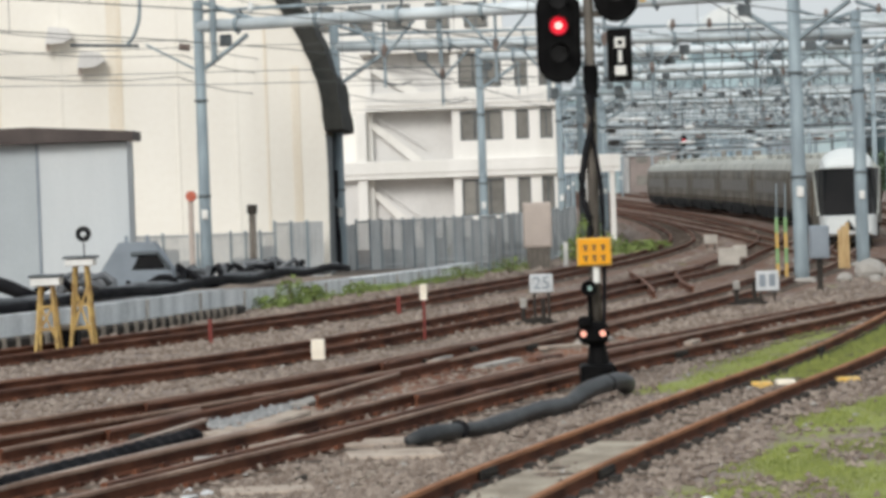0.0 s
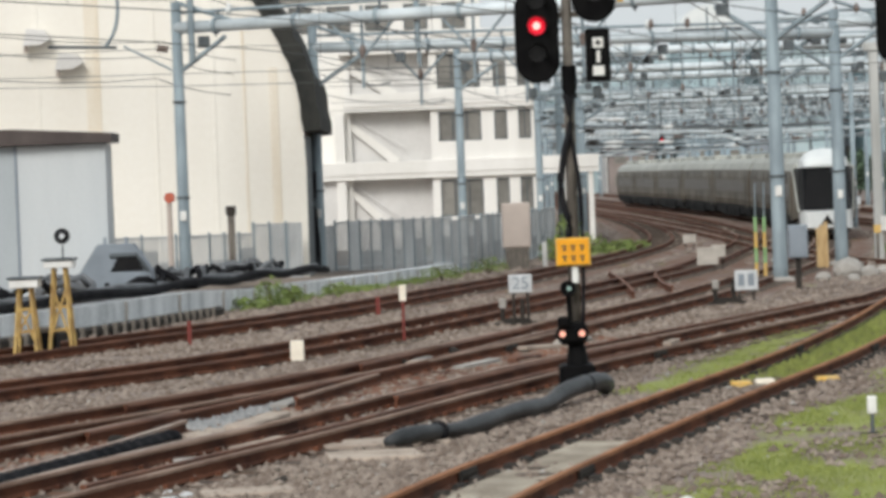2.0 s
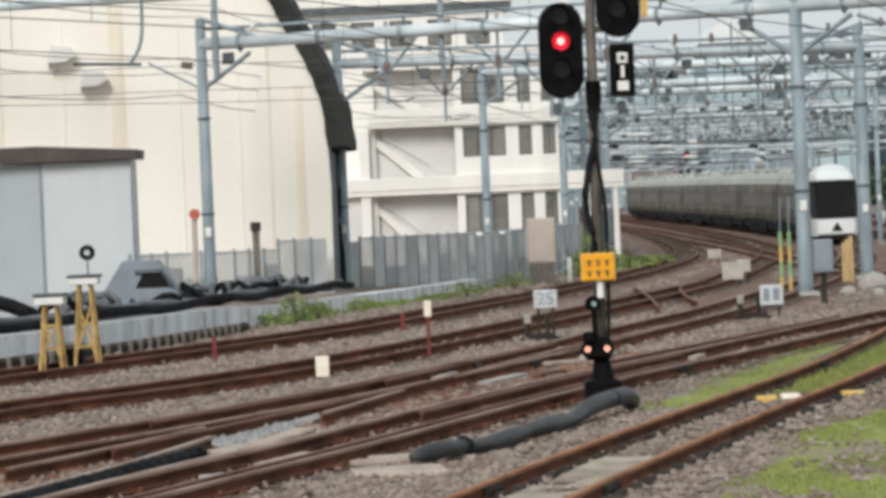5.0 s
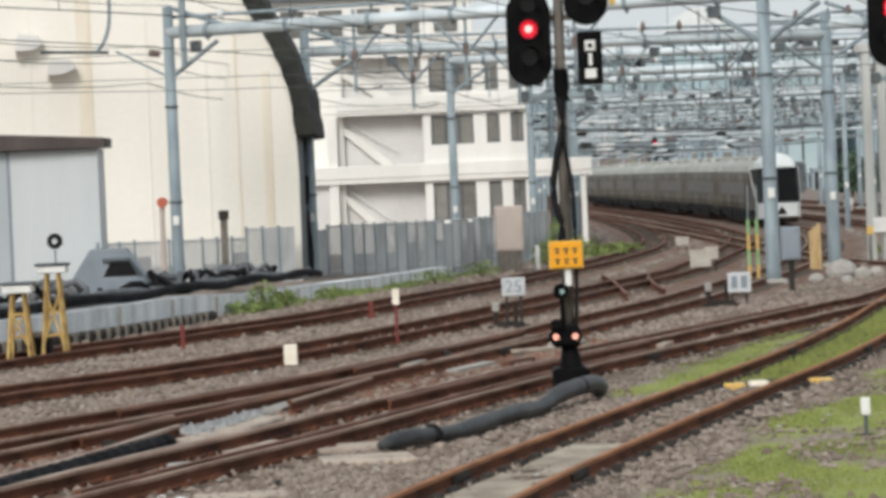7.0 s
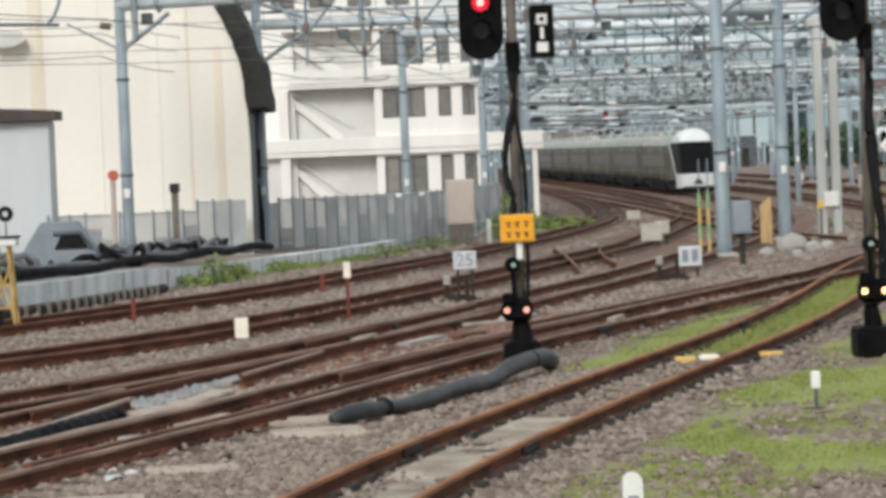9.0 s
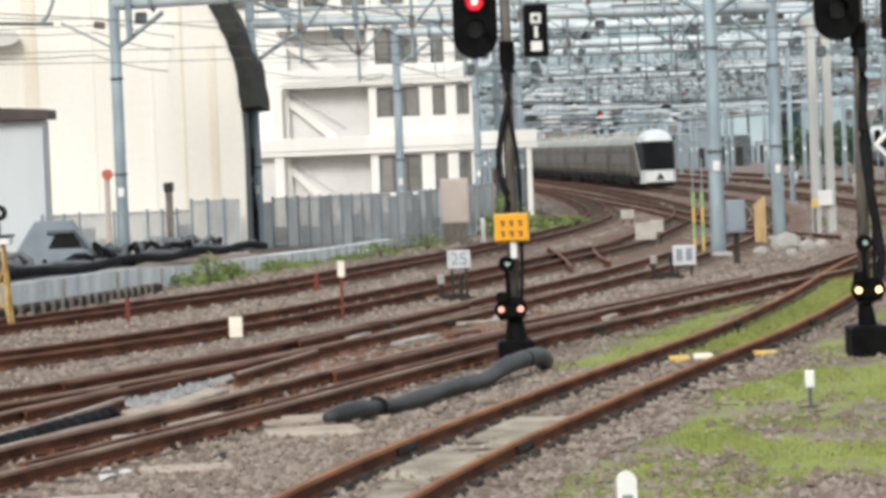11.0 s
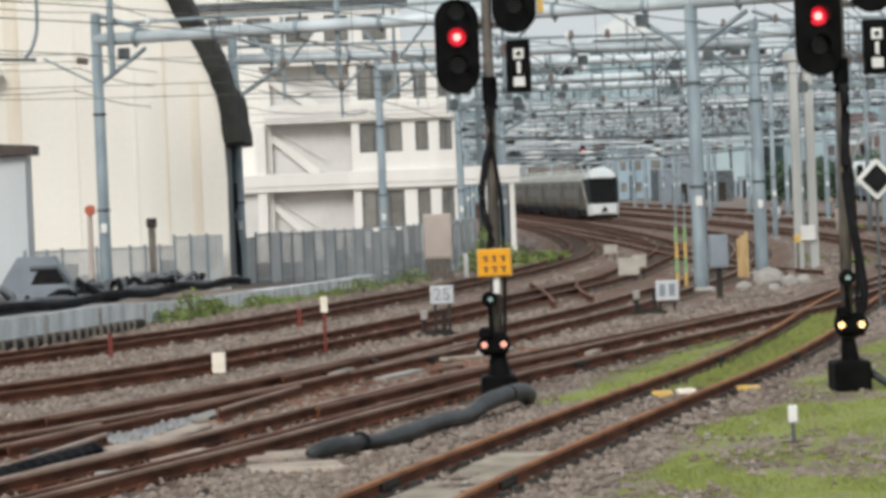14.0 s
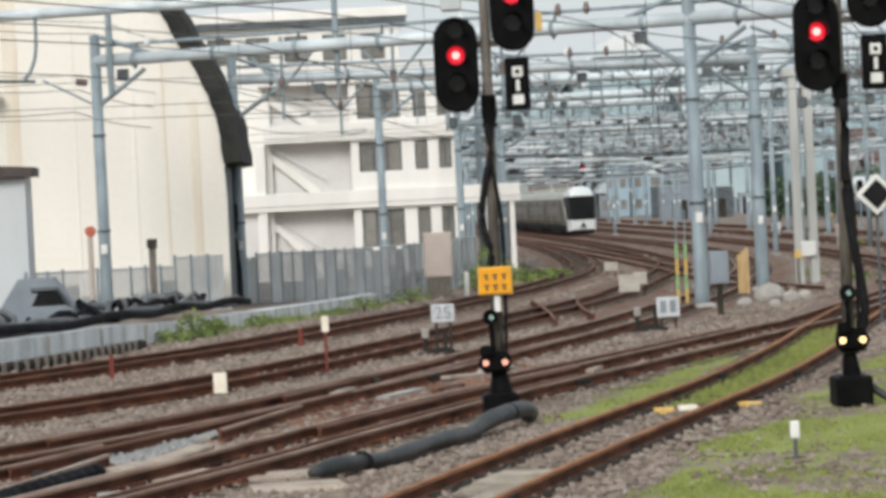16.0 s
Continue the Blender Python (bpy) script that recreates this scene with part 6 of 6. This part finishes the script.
def far_house(x, y, w, h, gable, wall, roof, word):
    """A small house of the town behind the yard: walls, pitched or flat roof, windows."""
    e = empty("far_house", pose(x, y, -0.6), word, "house", "houses of the far town")
    part("wall", box(-w / 2, w / 2, 0, 9, 0, h), wall, e)
    if gable:
        part("roof", prism([(-w / 2 - 0.5, h), (w / 2 + 0.5, h), (w / 2 - w * 0.2, h + 1.5), (-w / 2 + w * 0.2, h + 1.5)], -0.4, 9.4), roof, e)
    else:
        part("roof", box(-w / 2 - 0.15, w / 2 + 0.15, -0.15, 9.15, h, h + 0.5, 0.05), roof, e)
    n = 2
    for r in range(max(1, int(h / 3))):
        for c in range(n):
            xa = -w / 2 + w * (c + 0.25) / n
            part("window", box(xa, xa + w * 0.5 / n, -0.05, 0.0, 1.0 + 3 * r, 2.3 + 3 * r), M_GLASS, e)


TOWN = np.random.default_rng(21)
for i in range(120):
    yy = TOWN.uniform(428, 560)
    xx, w = yy * TOWN.uniform(0.03, 0.225), TOWN.uniform(3.0, 6.5)
    h = TOWN.choice([3.2, 6.0, 6.3, 9.0, 12.0], p=[0.2, 0.3, 0.2, 0.2, 0.1]) + (yy - 428) * 0.018
    c, r = i % 4, (i // 4) % 3
    far_house(xx, yy, w, h, i % 3 > 0, M_HOUSE[c], M_TILE[r], ("pale", "grey", "brown", "blue-grey")[c] + " house with " + ("a dark", "a pale", "a russet")[r] + " roof in the town")

# ---- the train ----
M_TINT = mat("tinted_train_window", (0.085, 0.075, 0.058), (0.07, 0.06, 0.048), 0.35, 0, 1, 5, 0)
SECTION = [(1.34, 0.84), (1.41, 1.15), (1.41, 2.45), (1.34, 2.85)]
ROOF = [(1.34, 2.85), (1.18, 3.2), (0.78, 3.45), (0.0, 3.55)]


def train_car(tail):
    e = empty("train_car", pose(0, 0, 0), "tail car of a bronze express train with white nose" if tail else "bronze express train car with silver roof", "train car", "cars of the express train")
    y0, y1 = (-6.9 if tail else -9.95), 9.95
    part("body", prism(SECTION + [(-x, z) for x, z in SECTION[::-1]], y0, y1), M_BODY, e, "bronze-brown car body")
    part("roof", prism(ROOF + [(-x, z) for x, z in ROOF[-2::-1]], y0, y1), M_ROOFT, e, "silver-grey roof")
    win = part("window_band", box(-1.425, -1.41, y0 + 1.6, y1 - 1.6, 1.55, 2.3), M_BODY, e)
    k = 8
    for i in range(k):
        a = y0 + 2.0 + i * (y1 - y0 - 4.0) / k
        part("window", box(-1.432, -1.426, a, a + 1.5, 1.6, 2.25), M_TINT, win, "tinted window")
    for y in (y0 + 0.9, y1 - 1.2):
        part("door", box(-1.428, -1.41, y - 0.4, y + 0.4, 0.7, 2.45), M_BODY, e)
    for i in range(7):
        y = y0 + 1.5 + i * (y1 - y0 - 3.0) / 6
        part("panel_seam", box(-1.424, -1.41, y - 0.05, y + 0.05, 0.8, 2.75), M_ROOFT if i % 3 == 1 else M_UNDER, e)
    # Black filler and boxes hold the shade under the car in their colour.
    part("skirt_shadow_gap", box(-1.31, 1.31, y0 + 0.3, y1 - 0.1, 0.62, 0.845), M_BLACK, e)
    part("underframe", box(-1.25, 1.25, y0 + 0.4, y1 - 0.2, 0.30, 0.74), M_BLACK, e)
    for y in (-2.8, -0.6, 1.6, 4.0):
        part("equipment_box", box(-1.33, 1.33, y - 1.0, y + 0.9, 0.12, 0.68, 0.05), M_BLACK, e)
    for y in (-5.6 if tail else -6.9, 6.9):
        b = part("bogie", box(-1.1, 1.1, y - 1.5, y + 1.5, 0.15, 0.45, 0.05), M_UNDER, e)
        for dy in (-1.05, 1.05):
            part("wheel", disc(-0.6, y + dy, 0.43, 0.43, 0.12, 20, "X"), M_UNDER, b)
            part("wheel", disc(0.6, y + dy, 0.43, 0.43, 0.12, 20, "X"), M_UNDER, b)
    for y in (-4.5, 0.5, 6.0):
        part("roof_unit", box(-0.75, 0.75, y - 1.3, y + 1.3, 3.35, 3.72, 0.08), M_ROOFT, e)
    if tail:
        # nose in three bands, lofted from the body's end to the front
        def loft(rings):
            b = bmesh.new()
            vs = [[b.verts.new(q) for q in ring] for ring in rings]
            for r0, r1 in zip(vs, vs[1:]):
                for i in range(len(r0)):
                    j = (i + 1) % len(r0)
                    b.faces.new((r0[i], r0[j], r1[j], r1[i]))
            b.faces.new(vs[0])
            b.faces.new(vs[-1][::-1])
            bmesh.ops.recalc_face_normals(b, faces=b.faces)
            return b

        def ring(y, w, z0, z1, top=0.92, lean=0.0):
            return [(-w, y, z0), (w, y, z0), (w * top, y + lean, z1), (-w * top, y + lean, z1)]
        def bow(y, w, z0, z1):
            return [(w * math.cos(math.pi * k / 10), y, z0 + (z1 - z0) * math.sin(math.pi * k / 10) ** 0.75) for k in range(11)]
        part("cab_side", loft([ring(-6.9, 1.40, 0.72, 2.95, 0.96), ring(-8.0, 1.28, 0.80, 3.0, 0.93), ring(-8.85, 1.14, 0.80, 3.0, 0.93)]), M_BODY, e, "tapered bronze cab side")
        part("cab_skirt", loft([ring(-6.5, 1.25, 0.28, 0.72, 1.0), ring(-8.9, 0.98, 0.28, 0.72, 1.0)]), M_UNDER, e)
        part("nose_lower", loft([ring(-8.86, 1.15, 0.3, 1.16, 1.0), ring(-9.5, 1.1, 0.3, 1.16, 1.0), ring(-10.1, 1.0, 0.33, 1.15, 1.0), ring(-10.3, 0.85, 0.42, 1.1, 1.0)]), M_NOSE, e, "pearl white lower nose")
        part("nose_glass", loft([ring(-8.86, 1.13, 1.17, 3.02, 0.93), ring(-9.5, 1.08, 1.17, 3.02, 0.88, 0.2), ring(-10.1, 0.97, 1.17, 3.02, 0.82, 0.6)]), M_TRGLASS, e, "black wraparound cab glass")
        for s in (-1, 1):
            pane = bmesh.new()
            tri = [[pane.verts.new((s * (x + o), y, z)) for x, y, z in ((1.145, -8.84, 1.17), (1.065, -8.84, 2.98), (1.3, -7.2, 2.98))] for o in (-0.05, 0.015)]
            pane.faces.new(tri[0])
            pane.faces.new(tri[1])
            for k in range(3):
                pane.faces.new((tri[0][k], tri[0][(k + 1) % 3], tri[1][(k + 1) % 3], tri[1][k]))
            bmesh.ops.recalc_face_normals(pane, faces=pane.faces)
            part("side_glass", pane, M_TRGLASS, e, "black cab side glass")
            part("cab_pillar", tube([(s * 1.16, -8.95, 1.1), (s * 1.24, -8.0, 2.08), (s * 1.31, -7.1, 3.02)], 0.07, 6), M_ROOFT, e, "cream cab pillar")
        part("nose_dome", loft([bow(-5.6, 1.05, 3.0, 3.45), bow(-6.8, 1.12, 2.98, 3.72), bow(-7.8, 1.08, 3.0, 3.84), bow(-8.7, 1.02, 3.03, 3.78), bow(-9.3, 0.95, 3.03, 3.5), bow(-9.6, 0.82, 3.03, 3.15)]), M_NOSE, e, "white streamlined cab roof")
        part("emblem", prism([(-0.28, 0.55), (0.28, 0.55), (0.0, 0.98)], -10.34, -10.3), M_INK, e, "dark triangular coupler cover")
        part("snow_plough", box(-0.9, 0.9, -9.9, -9.2, 0.08, 0.32, 0.04), M_UNDER, e)
    else:
        part("gangway", box(-0.9, 0.9, -10.2, -9.95, 0.5, 3.1, 0.03), M_UNDER, e)
    return e


tail_car = train_car(True)
mid_car = train_car(False)
CARS = [tail_car, mid_car] + [copy_thing(mid_car, Matrix.Identity(4)) for _ in range(5)]


# ---- what moves: the train draws away along the third track ----
def motions():
    line = TRACE["third"]
    reach = [0.0]
    for a, b in zip(line, line[1:]):
        reach.append(reach[-1] + (b - a).length)
    xs, ys = [p.x for p in line], [p.y for p in line]
    along = (125, 130, 135.4, 141.3, 147.6, 154.2, 161, 168.6, 177.2, 186, 195, 204, 212.6, 221.3, 230, 239, 248)

    def spot(s):
        return Vector((float(np.interp(s, reach, xs)), float(np.interp(s, reach, ys)), 0))
    for k, car in enumerate(CARS):
        rows = []
        for i in range(17):
            t = float(i)
            mid = float(np.interp(along[i], ys, reach)) + 10.3 + 20.3 * k
            p, q = spot(mid - 7), spot(mid + 7)
            d = q - p
            c = (p + q) / 2
            rise = math.degrees(math.atan2(dip(q.y) - dip(p.y), 14))
            rows.append((t, pose(c.x, c.y, (dip(p.y) + dip(q.y)) / 2, rise, 0, math.degrees(math.atan2(-d.x, d.y)))))
        walk(car, rows)


motions()
